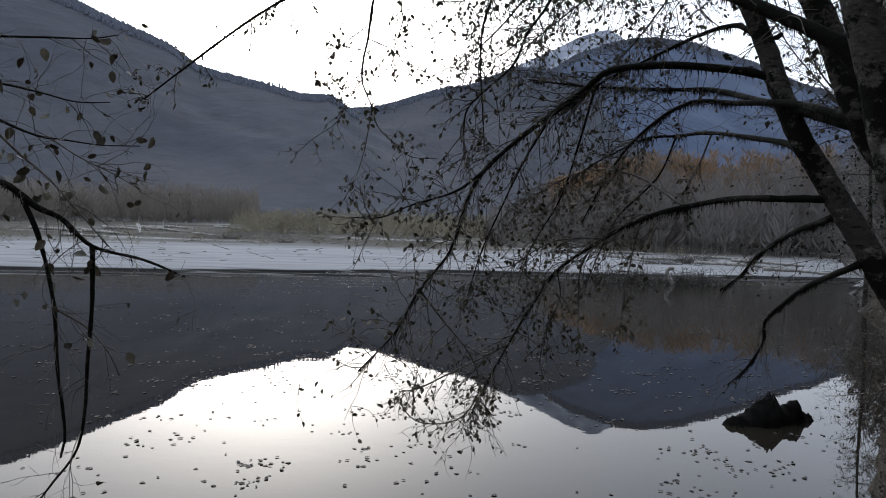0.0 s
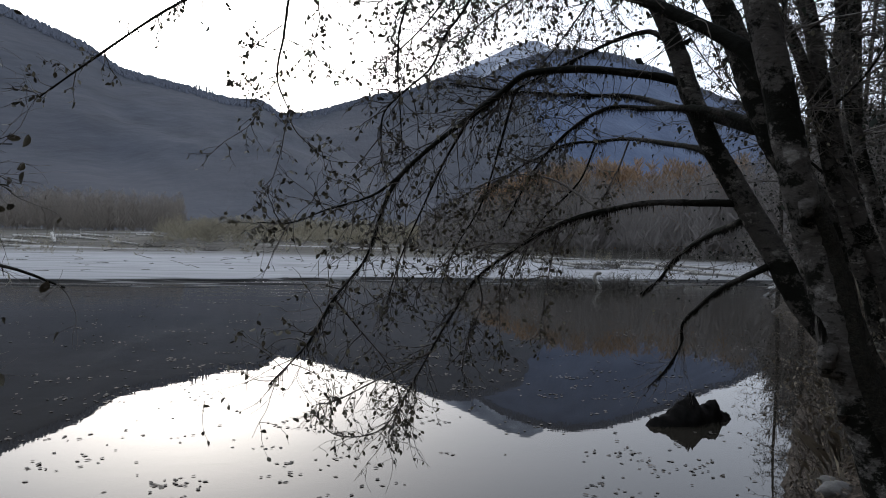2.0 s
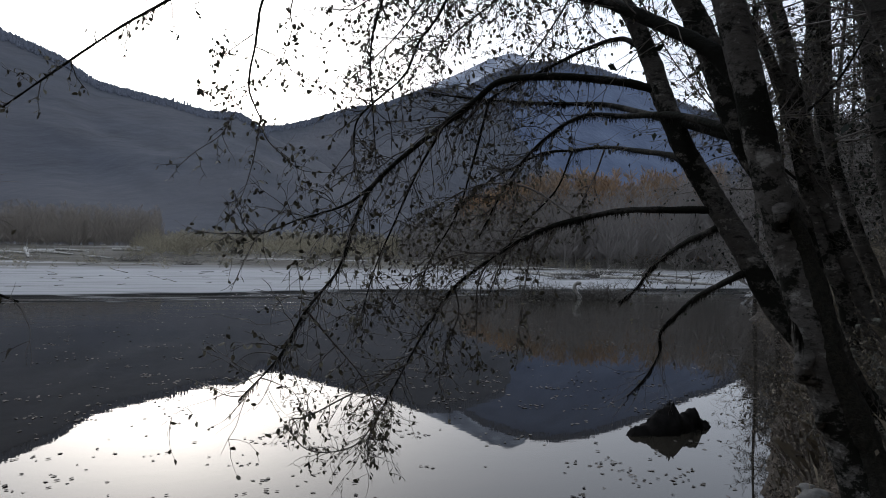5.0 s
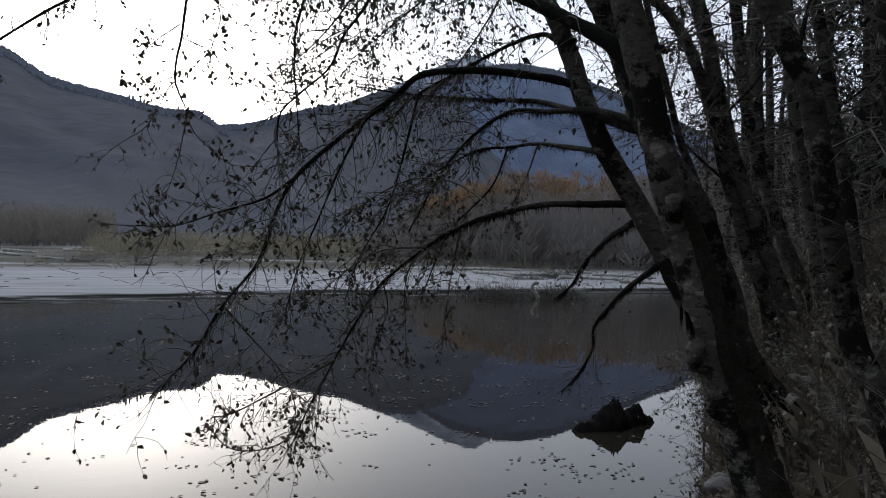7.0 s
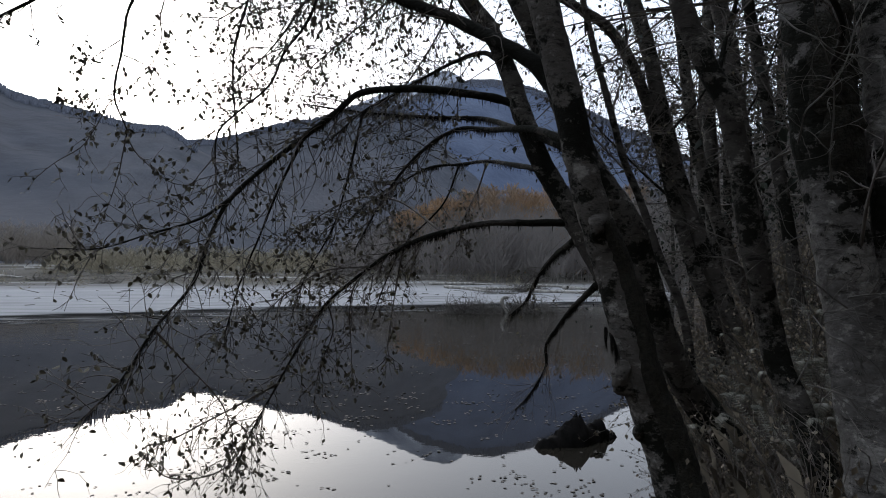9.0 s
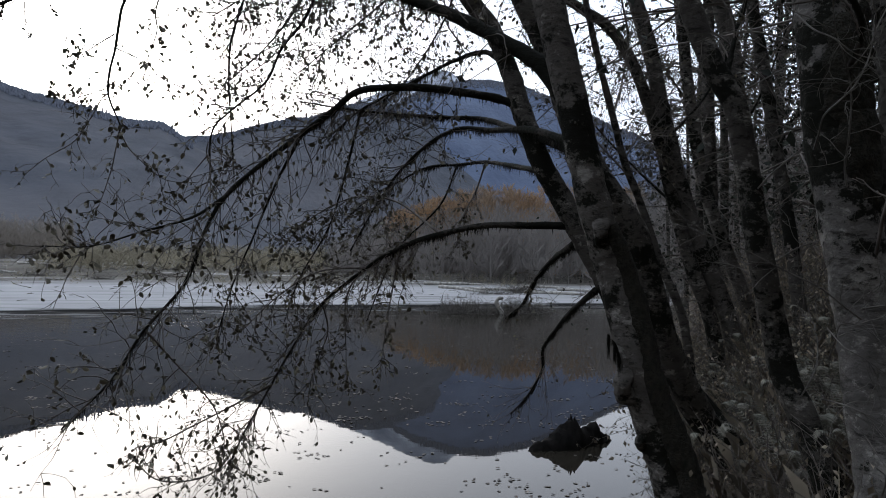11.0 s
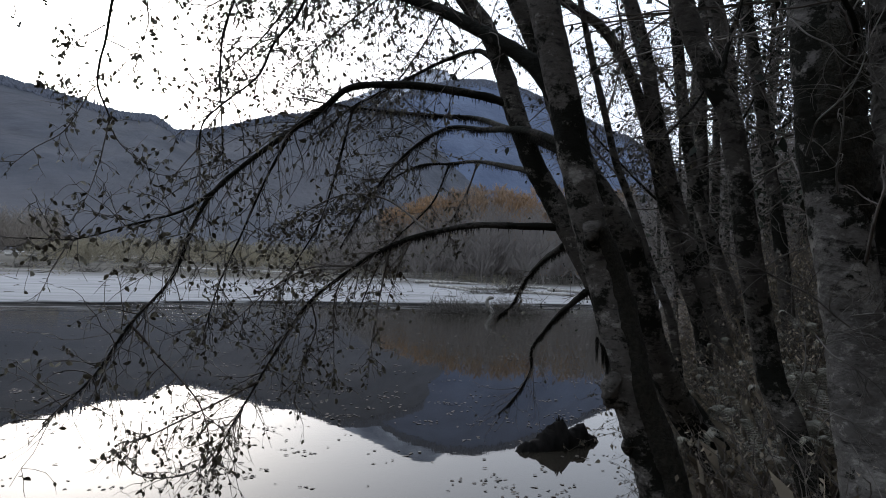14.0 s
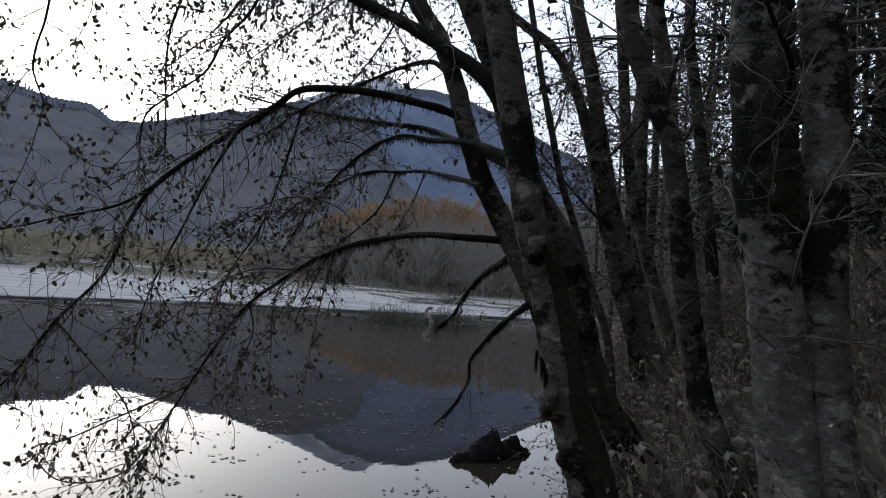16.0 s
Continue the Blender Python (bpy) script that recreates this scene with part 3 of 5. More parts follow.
def mountain(name, label, profile, near, far, mat, relief, trees=0, tree_h=28.0, seed=0, lift=0.25, tall=()):
    """A range that rises from near to far metres; profile: azimuth in degrees and the crest's elevation in degrees; tall: azimuths of groups of taller trees."""
    az = np.arange(profile[0][0], profile[-1][0] + 0.01, 0.3)
    steps = 30
    v, f = [], []
    for j in range(steps + 8):
        u = j / steps
        r = near + (far - near) * u
        for a in az:
            crest = math.tan(radians(ridge_height(profile, a) + lift)) * far
            h = crest * (u ** 1.25 if u <= 1 else 1 - (u - 1) * 1.6)
            x, y = r * math.sin(radians(a)), r * math.cos(radians(a))
            k = math.sin(math.pi * min(u, 1)) + 0.04
            n = 0.55 * noise.fractal(Vector((x / 330 + seed, y / 330, 0.3)), 1.0, 2.0, 4) + 0.07 * noise.fractal(Vector((x / 45, y / 45 + seed, 0.3)), 0.6, 2.0, 4)
            v.append((x, y, h + relief * k * n - (4 if j == 0 else 0)))
    m = len(az)
    for j in range(steps + 7):
        for i in range(m - 1):
            f.append((j * m + i, j * m + i + 1, (j + 1) * m + i + 1, (j + 1) * m + i))
    root = tagged(new(name), label, "mountain", kind="structure")
    me = bpy.data.meshes.new("hillside")
    me.from_pydata(v, [], f)
    me.materials.append(mat)
    me.shade_smooth()
    part("hillside", me, None, root)
    if trees:
        s = Soup()
        V = np.array(v).reshape(steps + 8, m, 3)
        ring = np.arange(5) * 1.2566
        lo, hi = max(0, int((-36 - az[0]) / 0.3)), min(m - 2, int((36 - az[0]) / 0.3))
        for n in range(trees):
            u, ii = 0.93 + 0.075 * rng.random() ** 0.6, rng.uniform(lo, hi)
            stretch = 1.0
            if n < 9 * len(tall):
                u, ii, stretch = rng.uniform(0.985, 1.0), (tall[n % len(tall)] + rng.gauss(0, 0.22) - az[0]) / 0.3, 2.3
            jj = u * steps
            if ridge_height(profile, az[int(ii)]) < 9.2:
                continue
            j0, i0 = int(jj), int(ii)
            q, w = jj - j0, ii - i0
            p = (V[j0, i0] * (1 - w) + V[j0, i0 + 1] * w) * (1 - q) + (V[j0 + 1, i0] * (1 - w) + V[j0 + 1, i0 + 1] * w) * q
            h = tree_h * rng.uniform(0.45, 1.0) * stretch
            b = tree_h * rng.uniform(0.22, 0.42) / math.sqrt(stretch)
            o = rng.random() * 6
            low = np.stack([p[0] + b * np.cos(ring + o), p[1] + b * np.sin(ring + o), p[2] - 1 + nrng.uniform(0, 0.15, 5) * h], 1)
            mid = np.stack([p[0] + b * 0.72 * np.cos(ring + o + 0.5), p[1] + b * 0.72 * np.sin(ring + o + 0.5), p[2] + nrng.uniform(0.45, 0.65, 5) * h], 1)
            s.add(np.vstack([low, mid, [(p[0] + rng.uniform(-0.05, 0.05) * h, p[1], p[2] + h)]]), [(k, (k + 1) % 5, 5 + k) for k in range(5)] + [((k + 1) % 5, 5 + (k + 1) % 5, 5 + k) for k in range(5)] + [(5 + k, 5 + (k + 1) % 5, 10) for k in range(5)])
        tagged(part("conifer_forest", s, HAZED_CONIFER, root, "dense forest along the crest", smooth=False), kind="stuff")
    return root


mountain("mountain_west", "steep forested mountainside, bluish with haze put into its colour", [(-100, 13), (-60, 18), (-45, 18), (-33.5, 16.8), (-28.7, 15.6), (-27.1, 15.0), (-25, 14.35), (-22.4, 13.5), (-21.3, 12.75), (-19.9, 12.0), (-17.6, 11.6), (-15.4, 11.25), (-14, 10.95), (-12.4, 10.6), (-10.9, 10.55), (-9.7, 10.6), (-9.1, 10.35), (-8.6, 10.05), (-7.9, 9.4), (-6.9, 8.9), (-5, 8.0), (-3, 7.0), (2, 4.6), (8, 2.3), (14, 0.5)], 420, 1500, HAZED_HILL, 30, 5600, 9, 1, 0.3, (-14.8, -13.7))
mountain("mountain_middle", "hazy forested slope rising from the valley gap", [(-16, 3), (-9.5, 9.3), (-7.9, 9.6), (-6.4, 9.75), (-5.4, 9.95), (-3.5, 10.5), (-1.5, 11.15), (0, 11.55), (2.1, 11.85), (3.4, 12.3), (5.8, 13.2), (8.1, 13.2), (12, 12.0), (18, 9), (24, 5), (30, 1)], 800, 2100, HAZED_HILL, 35, 4600, 9, 5, 0.35)
mountain("mountain_blue", "flat-topped mountain beyond the woods, coloured deep blue for haze", [(2, 8), (8, 12.5), (11, 14.2), (14, 15.0), (15.4, 15.2), (17.2, 15.2), (20.2, 14.6), (22.2, 13.8), (24.5, 12.9), (26.3, 11.9), (28, 11.0), (29.3, 10.6), (30.6, 9.7), (33, 8.5), (36, 5), (50, 4), (60, 2)], 1000, 2600, HAZED_BLUE, 40, 4600, 9, 9, 0.4)
mountain("mountain_snow", "distant snowy peak in thin cloud", [(3, 8), (5.8, 13.4), (7, 13.9), (9.2, 14.8), (11, 15.6), (12.8, 16.1), (13.6, 16.1), (15.4, 15.0), (20, 11)], 2200, 3200, SNOW_ROCK, 50, 0, 0, 13, 0.25)


# its low start is seen; the rest is added unseen to block light
mountain("hillside_behind", "wooded bank behind the trees, extended unseen to block sky light", [(38, 2), (44, 8), (52, 15), (62, 24), (80, 36), (130, 46), (180, 44), (230, 36), (265, 25), (290, 12), (300, 3)], 22, 90, LITTER, 2.5, 0, 0, 21)


# ---- far woods on the bar ----
def bare_tree(soup, x, y, h, lean=0.0, crown=18, quad=0.5, wide=1.0):
    """A leafless tree seen from far off: stem, upright limbs and thin sprays of twigs."""
    top = np.array((x + lean * h, y, h))
    foot = np.array((x, y, -0.3))
    z = np.array((0, 0, land_at(x, y)))
    w = h * 0.006
    soup.add(np.array([foot + (-w, 0, 0), foot + (w, 0, 0), foot + (0, w, 0), top]) + z, [(0, 1, 3), (1, 2, 3), (2, 0, 3)])
    u = nrng.uniform(0.03, 0.98, crown)[:, None]
    p = foot + (top - foot) * u
    a = nrng.uniform(0, 2 * math.pi, crown)
    d = np.stack([np.cos(a), np.sin(a), nrng.uniform(0.5 / wide ** 2, 1.8 / wide, crown)], 1)
    d /= np.linalg.norm(d, axis=1)[:, None]
    ln = h * nrng.uniform(0.08, 0.24, crown)[:, None] * (1.15 - u * 0.8) * wide
    e = np.cross(d, nrng.normal(0, 1, (crown, 3)))
    e *= h * 0.006 * quad / (np.linalg.norm(e, axis=1)[:, None] + 1e-6)
    q, g = p + d * ln, p + d * ln * 0.55
    up = np.array((0, 0, 1.0))
    v = np.stack([p, g + e, q, g - e, q + d * ln * 0.5 + e * 1.7, q + (d + up) * ln * 0.25 - e * 1.7, g + up * ln * 0.6 + e * 1.4], 1) + z
    f = np.array([(0, 2, 3), (2, 4, 1), (3, 5, 2), (1, 6, 3)])
    soup.add(v.reshape(-1, 3), (f[None] + 7 * np.arange(crown)[:, None, None]).reshape(-1, 3))


def stand(name, label, mat, spots, crown=16, quad=1.0, wide=1.0):
    s = Soup()
    for x, y, h in spots:
        bare_tree(s, x, y, h, rng.uniform(-0.05, 0.05), crown, quad, wide)
    tagged(part(name, s, mat, None, smooth=False), label, "trees", kind="stuff")


def polar(a, r):
    return r * math.sin(radians(a)), r * math.cos(radians(a))


stand("bare_willow_stand", "grey-brown leafless willow thicket behind the gravel bar", FAR_WILLOW, [(*polar(rng.uniform(-62, -15.2), rng.uniform(165, 205)), rng.uniform(6.8, 9.6)) for _ in range(1500)], 75, 0.42, 1.05)
stand("yellow_green_scrub", "low yellow-green scrub at the edge of the bar", FAR_SCRUB, [(*polar(rng.uniform(-17, 11), rng.uniform(115, 190)), rng.uniform(1.6, 4.2)) for _ in range(520)], 64, 1.0, 2.0)
stand("bar_scrub", "patchy low brush on the gravel bar", FAR_SCRUB, [(*polar(rng.uniform(-50, 20), rng.uniform(84, 150)), rng.uniform(0.4, 1.5)) for _ in range(520)], 34, 1.2, 2.2)


def cottonwoods(lo, hi, n, r0, r1, low=1.0):
    out = []
    for _ in range(n):
        a = rng.uniform(lo, hi)
        top = np.interp(a, [3, 5, 7, 8.5, 10.6, 13.5, 15, 18.4, 23.4, 27.3, 31, 34, 40, 60], [1.6, 2.3, 3.3, 4.3, 4.8, 6.0, 6.4, 6.8, 6.7, 6.3, 7.0, 9.0, 11.0, 13.0])
        r = rng.uniform(r0, r1)
        x, y = polar(a, r)
        out.append((x, y, (math.tan(radians(top)) * r + 3.3 - land_at(x, y)) * rng.uniform(0.75, 1.0) * (np.interp(a, [8, 11, 23, 27], [1, low, low, 1]))))
    return out


stand("bare_cottonwood_stand", "tall bare grey-brown cottonwood stand across the river", FAR_WOOD, cottonwoods(4, 62, 850, 100, 146, 0.8), 115, 0.3)
stand("bank_woodland", "dense brown leafless woodland beyond the bank", FAR_WOOD, cottonwoods(32, 62, 260, 48, 90), 90, 0.6)
stand("golden_cottonwood_stand", "cottonwoods with orange autumn leaves behind the bare stand", FAR_GOLD, cottonwoods(9, 30, 260, 128, 150, 1.0), 160, 0.55)


# ---- stump in the water ----
def stump():
    """A rotten stump: a wedge that climbs to a splintered crest, then a lower lump and a snout."""
    root = thing("tree_stump", "dark wet rotten stump standing in the still water", "stump")
    a, b = np.array((5.4, 12.32, 0)), np.array((7.16, 12.75, 0))
    along = unit(b - a)
    across = np.array((-along[1], along[0], 0))
    us = np.linspace(0, 1, 46)
    top = np.interp(us, [0, 0.1, 0.25, 0.4, 0.48, 0.54, 0.57, 0.64, 0.7, 0.76, 0.83, 0.86, 0.95, 1], [0.02, 0.1, 0.24, 0.36, 0.46, 0.46, 0.32, 0.29, 0.3, 0.36, 0.34, 0.14, 0.1, 0.06])
    low = np.interp(us, [0, 0.62, 0.8, 1], [-0.3, -0.3, -0.12, -0.02])
    wide = np.interp(us, [0, 0.15, 0.45, 0.7, 0.9, 1], [0.06, 0.24, 0.3, 0.2, 0.13, 0.05])
    v, f, k = [], [], 16
    for n, u in enumerate(us):
        c = a + (b - a) * u
        for i in range(k):
            w = 2 * math.pi * i / k
            z = (top[n] + low[n]) / 2 + (top[n] - low[n]) / 2 * math.sin(w)
            p = c + across * wide[n] * math.cos(w) * (1 - 0.45 * max(0, math.sin(w))) + np.array((0, 0, z))
            q = Vector(p)
            p = p + (np.array(noise.noise_vector(q * 4)) * 0.05 + np.array(noise.noise_vector(q * 10)) * 0.05 + np.array(noise.noise_vector(q * 26)) * 0.035)
            v.append(p)
    for n in range(len(us) - 1):
        for i in range(k):
            f.append((n * k + i, n * k + (i + 1) % k, (n + 1) * k + (i + 1) % k, (n + 1) * k + i))
    f += [tuple(range(k))[::-1], tuple(range((len(us) - 1) * k, len(us) * k))]
    s = Soup()
    s.add(v, f)
    part("trunk", s, STUMP_WOOD, root)
    for u, h in ((0.47, 0.11), (0.5, 0.14), (0.53, 0.1), (0.44, 0.07), (0.78, 0.06), (0.83, 0.05)):
        s = Soup()
        p = a + (b - a) * u + np.array((0, 0, float(np.interp(u, us, top)) - 0.04))
        tube(s, twig_line(p, (rng.uniform(-0.1, 0.3), rng.uniform(-0.3, 0.3), 1), h, 0, 0.1, 4), 0.035, 0.006, 6, 0.3, u * 9)
        part("splinter", s, STUMP_WOOD, root)


stump()


# ---- alders ----
def alder(name, label, stems, limbs, group="alders on the bank", bark=BARK):
    root = thing(name, label, "tree", group)
    for nm, pts, r0, r1 in stems:
        s = Soup()
        tube(s, smooth_line(pts, 9), r0, r1, 24, 0.11, pts[0][0])
        part(nm, s, bark, root)
        m = fringe(smooth_line(pts, 5), (r0 + r1) / 2, 90, 0.05)
        tagged(part("moss", m, MOSS, root, "dark hanging moss"), kind="stuff")
    for pts, r0, r1, o in limbs:
        line = smooth_line(pts, 6)
        s = Soup()
        tube(s, line, r0, r1, 9, 0.22, pts[0][0], 0.7)
        limb = part("limb", s, TWIG if r0 < 0.012 else BARK_LIMB, root)
        if o.get("moss"):
            tagged(part("moss", fringe(line, r0 * 0.8, int(o["moss"] * 1.5), 0.075), MOSS, limb, "ragged hanging moss"), kind="stuff")
        if o.get("twigs"):
            s, places = grow(line, o["twigs"], o.get("length", 0.6), o.get("radius", 0.0052), o.get("droop", 0.5), o.get("start", 0.15), o.get("sub", 4), o.get("leaf", 0.4), o.get("spread", 1.0), bias=o.get("bias", (0, 0, 0)))
            tagged(part("twig_growth", s, TWIG, limb, "fine dark twigs"), kind="stuff")
            if places:
                leaves(places, limb, o.get("singles", 0), o.get("size", 0.036))
    return root


alder("leaning_alder", "mottled grey mossy alder trunk leaning over the water",
      [("trunk", [(2.82, 3.42, 1.7), (2.78, 3.47, 1.91), (2.71, 3.52, 2.19), (2.67, 3.59, 2.42), (2.61, 3.61, 2.61), (2.55, 3.63, 2.82), (2.52, 3.66, 3.01), (2.47, 3.69, 3.24), (2.39, 3.69, 3.48), (2.33, 3.7, 3.73), (2.27, 3.7, 3.99), (2.16, 3.72, 4.42), (2.1, 3.75, 4.7), (2.0, 3.8, 5.6), (1.8, 3.9, 7.0)], 0.086, 0.06)],
      [([(2.27, 3.75, 3.99), (2.17, 3.84, 4.17), (2.03, 3.98, 4.31), (1.86, 4.17, 4.47), (1.65, 4.35, 4.61), (1.37, 4.54, 4.8), (0.9, 4.9, 5.1)], 0.042, 0.022, dict(moss=220, twigs=26, length=0.8, leaf=0.3, start=0.3, size=0.028))])

WIDE = dict(twigs=84, length=0.8, leaf=0.27, start=0.2, sub=5, size=0.041, droop=0.65)
SWEEP = dict(twigs=14, length=0.36, leaf=0.28, start=0.25, sub=4, radius=0.0045, size=0.048, droop=0.6)
alder("arching_alder", "slender mossy alder with arching limbs drooping over the river",
      [("trunk", [(3.85, 4.25, 1.8), (3.63, 4.45, 2.24), (3.39, 4.63, 2.57), (3.19, 4.82, 2.89), (3.07, 4.91, 3.16), (2.95, 5.0, 3.44), (2.83, 5.08, 3.7), (2.7, 5.14, 3.96), (2.6, 5.23, 4.3), (2.54, 5.28, 4.54), (2.42, 5.31, 4.84), (2.25, 5.33, 5.06), (2.06, 5.33, 5.41), (1.6, 5.5, 6.4)], 0.088, 0.052),
       ("stem", [(3.75, 4.4, 2.0), (3.53, 4.45, 2.27), (3.23, 4.37, 2.65), (3.07, 4.33, 2.97), (2.97, 4.31, 3.28), (2.87, 4.29, 3.5), (2.66, 4.35, 3.84), (2.56, 4.4, 4.14), (2.46, 4.45, 4.46), (2.34, 4.49, 4.72), (2.19, 4.54, 5.05), (1.8, 4.7, 5.9)], 0.085, 0.06)],
      [([(2.58, 5.24, 4.33), (2.41, 5.28, 4.38), (1.96, 5.36, 4.43), (1.57, 5.51, 4.42), (1.38, 5.61, 4.28), (1.0, 5.75, 3.99), (0.71, 5.79, 3.72), (0.58, 5.75, 3.47), (0.47, 5.66, 3.12), (0.25, 5.56, 2.83), (0.09, 5.47, 2.54), (-0.15, 5.38, 2.28)], 0.035, 0.005, dict(WIDE, moss=260, start=0.3, singles=90)),
       ([(0.71, 5.79, 3.72), (0.5, 5.75, 3.56), (0.18, 5.73, 3.45), (-0.01, 5.38, 3.35), (-0.19, 5.12, 3.34)], 0.012, 0.003, dict(WIDE, twigs=34, length=0.55, singles=50)),
       ([(2.86, 5.05, 3.53), (2.61, 5.17, 3.53), (2.38, 5.3, 3.53), (2.14, 5.56, 3.48), (1.91, 5.84, 3.39), (1.71, 6.12, 3.24), (1.4, 6.49, 2.95), (1.23, 6.54, 2.69), (1.09, 6.58, 2.44), (0.95, 6.58, 2.18), (0.81, 6.58, 1.92), (0.67, 6.58, 1.6)], 0.028, 0.005, dict(WIDE, moss=260, start=0.3, twigs=100, singles=90)),
       ([(2.81, 5.08, 3.75), (2.86, 5.56, 3.94), (2.93, 6.3, 4.09), (2.94, 7.14, 4.25), (2.83, 7.79, 4.31), (2.56, 7.98, 4.3), (2.3, 8.16, 4.17), (2.01, 8.26, 4.0), (1.72, 8.35, 3.74)], 0.03, 0.006, dict(WIDE, moss=200, start=0.45, twigs=44, length=1.1)),
       ([(2.62, 4.4, 3.89), (2.72, 5.38, 4.17), (2.82, 6.77, 4.57), (2.52, 6.96, 4.61), (2.06, 7.14, 4.65), (1.6, 7.23, 4.69), (1.2, 7.23, 4.73)], 0.035, 0.006, dict(WIDE, moss=260, start=0.45, twigs=44, length=1.0)),
       ([(2.62, 4.4, 3.92), (2.58, 5.0, 4.12), (2.58, 5.84, 4.28), (2.44, 6.3, 4.37), (2.22, 6.49, 4.25), (2.0, 6.68, 4.01), (1.81, 6.68, 3.71), (1.62, 6.58, 3.37)], 0.03, 0.006, dict(WIDE, moss=260, start=0.4, twigs=50)),
       ([(2.9, 5.02, 3.42), (3.18, 6.12, 3.3), (3.47, 7.23, 3.11), (3.63, 7.98, 2.85), (3.5, 8.16, 2.68)], 0.024, 0.01, dict(moss=420, twigs=24, length=0.7, leaf=0.14, sub=4, radius=0.0048, droop=1.1, start=0.3)),
       ([(2.99, 4.91, 3.12), (3.4, 6.21, 2.89), (3.58, 6.96, 2.66), (3.65, 7.42, 2.44), (3.68, 7.51, 2.21), (3.55, 7.56, 1.95), (3.38, 7.61, 1.75)], 0.024, 0.007, dict(moss=460, twigs=26, length=0.7, leaf=0.1, sub=4, radius=0.0048, droop=1.1, start=0.3)),
       ([(2.52, 5.28, 4.59), (2.42, 5.47, 4.74), (2.29, 5.75, 4.76), (2.1, 6.03, 4.7), (1.93, 6.3, 4.64), (1.68, 6.49, 4.52), (1.42, 6.58, 4.29)], 0.022, 0.006, dict(WIDE, moss=140, twigs=50, leaf=0.24)),
       ([(1.6, 5.5, 6.4), (1.0, 6.2, 6.55), (0.3, 7.0, 6.5), (-0.3, 7.5, 6.25), (-1.05, 7.5, 5.64), (-1.58, 7.5, 5.29), (-2.21, 7.5, 4.81), (-2.6, 7.5, 4.5)], 0.03, 0.008, dict(WIDE, twigs=40, length=0.5, radius=0.007, leaf=0.25, size=0.05)),
       ([(-0.3, 7.5, 6.25), (-0.25, 7.35, 5.73), (-0.31, 7.27, 5.43), (-0.35, 7.27, 5.09), (-0.39, 7.27, 4.89), (-0.4, 7.27, 4.74), (-0.38, 7.27, 4.63), (-0.3, 7.27, 4.44), (-0.3, 7.27, 4.36)], 0.016, 0.007, dict(SWEEP, twigs=16)),
       ([(-0.3, 7.27, 4.38), (-0.22, 7.27, 4.23), (-0.11, 7.27, 4.12), (0.03, 7.27, 4.0), (0.15, 7.27, 3.96), (0.34, 7.27, 3.96)], 0.007, 0.003, SWEEP),
       ([(-0.3, 7.27, 4.36), (-0.33, 7.27, 4.2), (-0.36, 7.27, 4.03), (-0.45, 7.27, 3.73), (-0.56, 7.27, 3.53)], 0.007, 0.003, SWEEP),
       ([(-0.39, 7.27, 4.7), (-0.45, 7.27, 4.64), (-0.53, 7.27, 4.47), (-0.65, 7.27, 4.27), (-0.86, 7.27, 4.12), (-1.02, 7.27, 3.97)], 0.007, 0.003, SWEEP),
       ([(-0.38, 7.27, 4.75), (-0.54, 7.27, 4.68), (-0.71, 7.27, 4.62), (-0.79, 7.27, 4.65)], 0.006, 0.003, SWEEP),
       ([(-0.35, 7.27, 5.09), (-0.16, 7.27, 5.01), (-0.01, 7.27, 4.88), (0.21, 7.27, 4.78)], 0.006, 0.003, SWEEP),
       ([(-0.36, 7.27, 5.21), (-0.55, 7.27, 5.06), (-0.72, 7.27, 4.9)], 0.006, 0.003, SWEEP),
       ([(0.3, 7.0, 6.5), (0.1, 7.2, 5.9), (-0.03, 7.27, 5.47), (-0.02, 7.27, 5.27), (-0.09, 7.27, 5.02), (-0.11, 7.27, 4.87)], 0.01, 0.003, SWEEP),
       ([(1.0, 6.2, 6.55), (0.86, 6.11, 5.8), (0.81, 6.11, 5.38), (0.76, 6.11, 5.13), (0.69, 6.11, 4.87), (0.68, 6.11, 4.58), (0.7, 6.11, 4.3), (0.73, 6.11, 3.9)], 0.015, 0.005, dict(WIDE, twigs=36, length=0.5, leaf=0.3, radius=0.006)),
       ([(1.6, 5.5, 6.4), (1.5, 5.9, 5.9), (1.25, 6.11, 5.17), (1.05, 6.11, 4.85), (0.94, 6.11, 4.59), (0.71, 6.11, 4.37), (0.57, 6.11, 4.19), (0.57, 6.11, 3.83)], 0.016, 0.006, dict(WIDE, twigs=46, length=0.65, leaf=0.3, radius=0.007)),
       ([(0.25, 5.56, 2.85), (0.43, 5.66, 2.61), (0.59, 5.7, 2.42), (0.68, 5.75, 2.26), (0.73, 5.75, 2.04), (0.65, 5.75, 1.86)], 0.008, 0.003, dict(WIDE, twigs=24, length=0.45)),
       ([(1.02, 6.58, 2.3), (0.73, 6.49, 2.16), (0.46, 6.4, 2.04), (0.24, 6.3, 1.95), (0.09, 6.21, 1.94)], 0.01, 0.004, dict(WIDE, twigs=18, length=0.5, singles=20)),
       ([(0.74, 6.58, 1.8), (0.62, 6.49, 1.67), (0.43, 6.4, 1.63), (0.21, 6.3, 1.69), (0.05, 6.21, 1.91)], 0.008, 0.004, dict(WIDE, twigs=16, length=0.4, droop=0.1, singles=20)),
       ([(1.71, 6.12, 3.24), (1.6, 6.25, 3.1), (1.57, 6.4, 2.9), (1.59, 6.49, 2.6), (1.6, 6.5, 2.3)], 0.008, 0.003, dict(WIDE, twigs=16, length=0.4)),
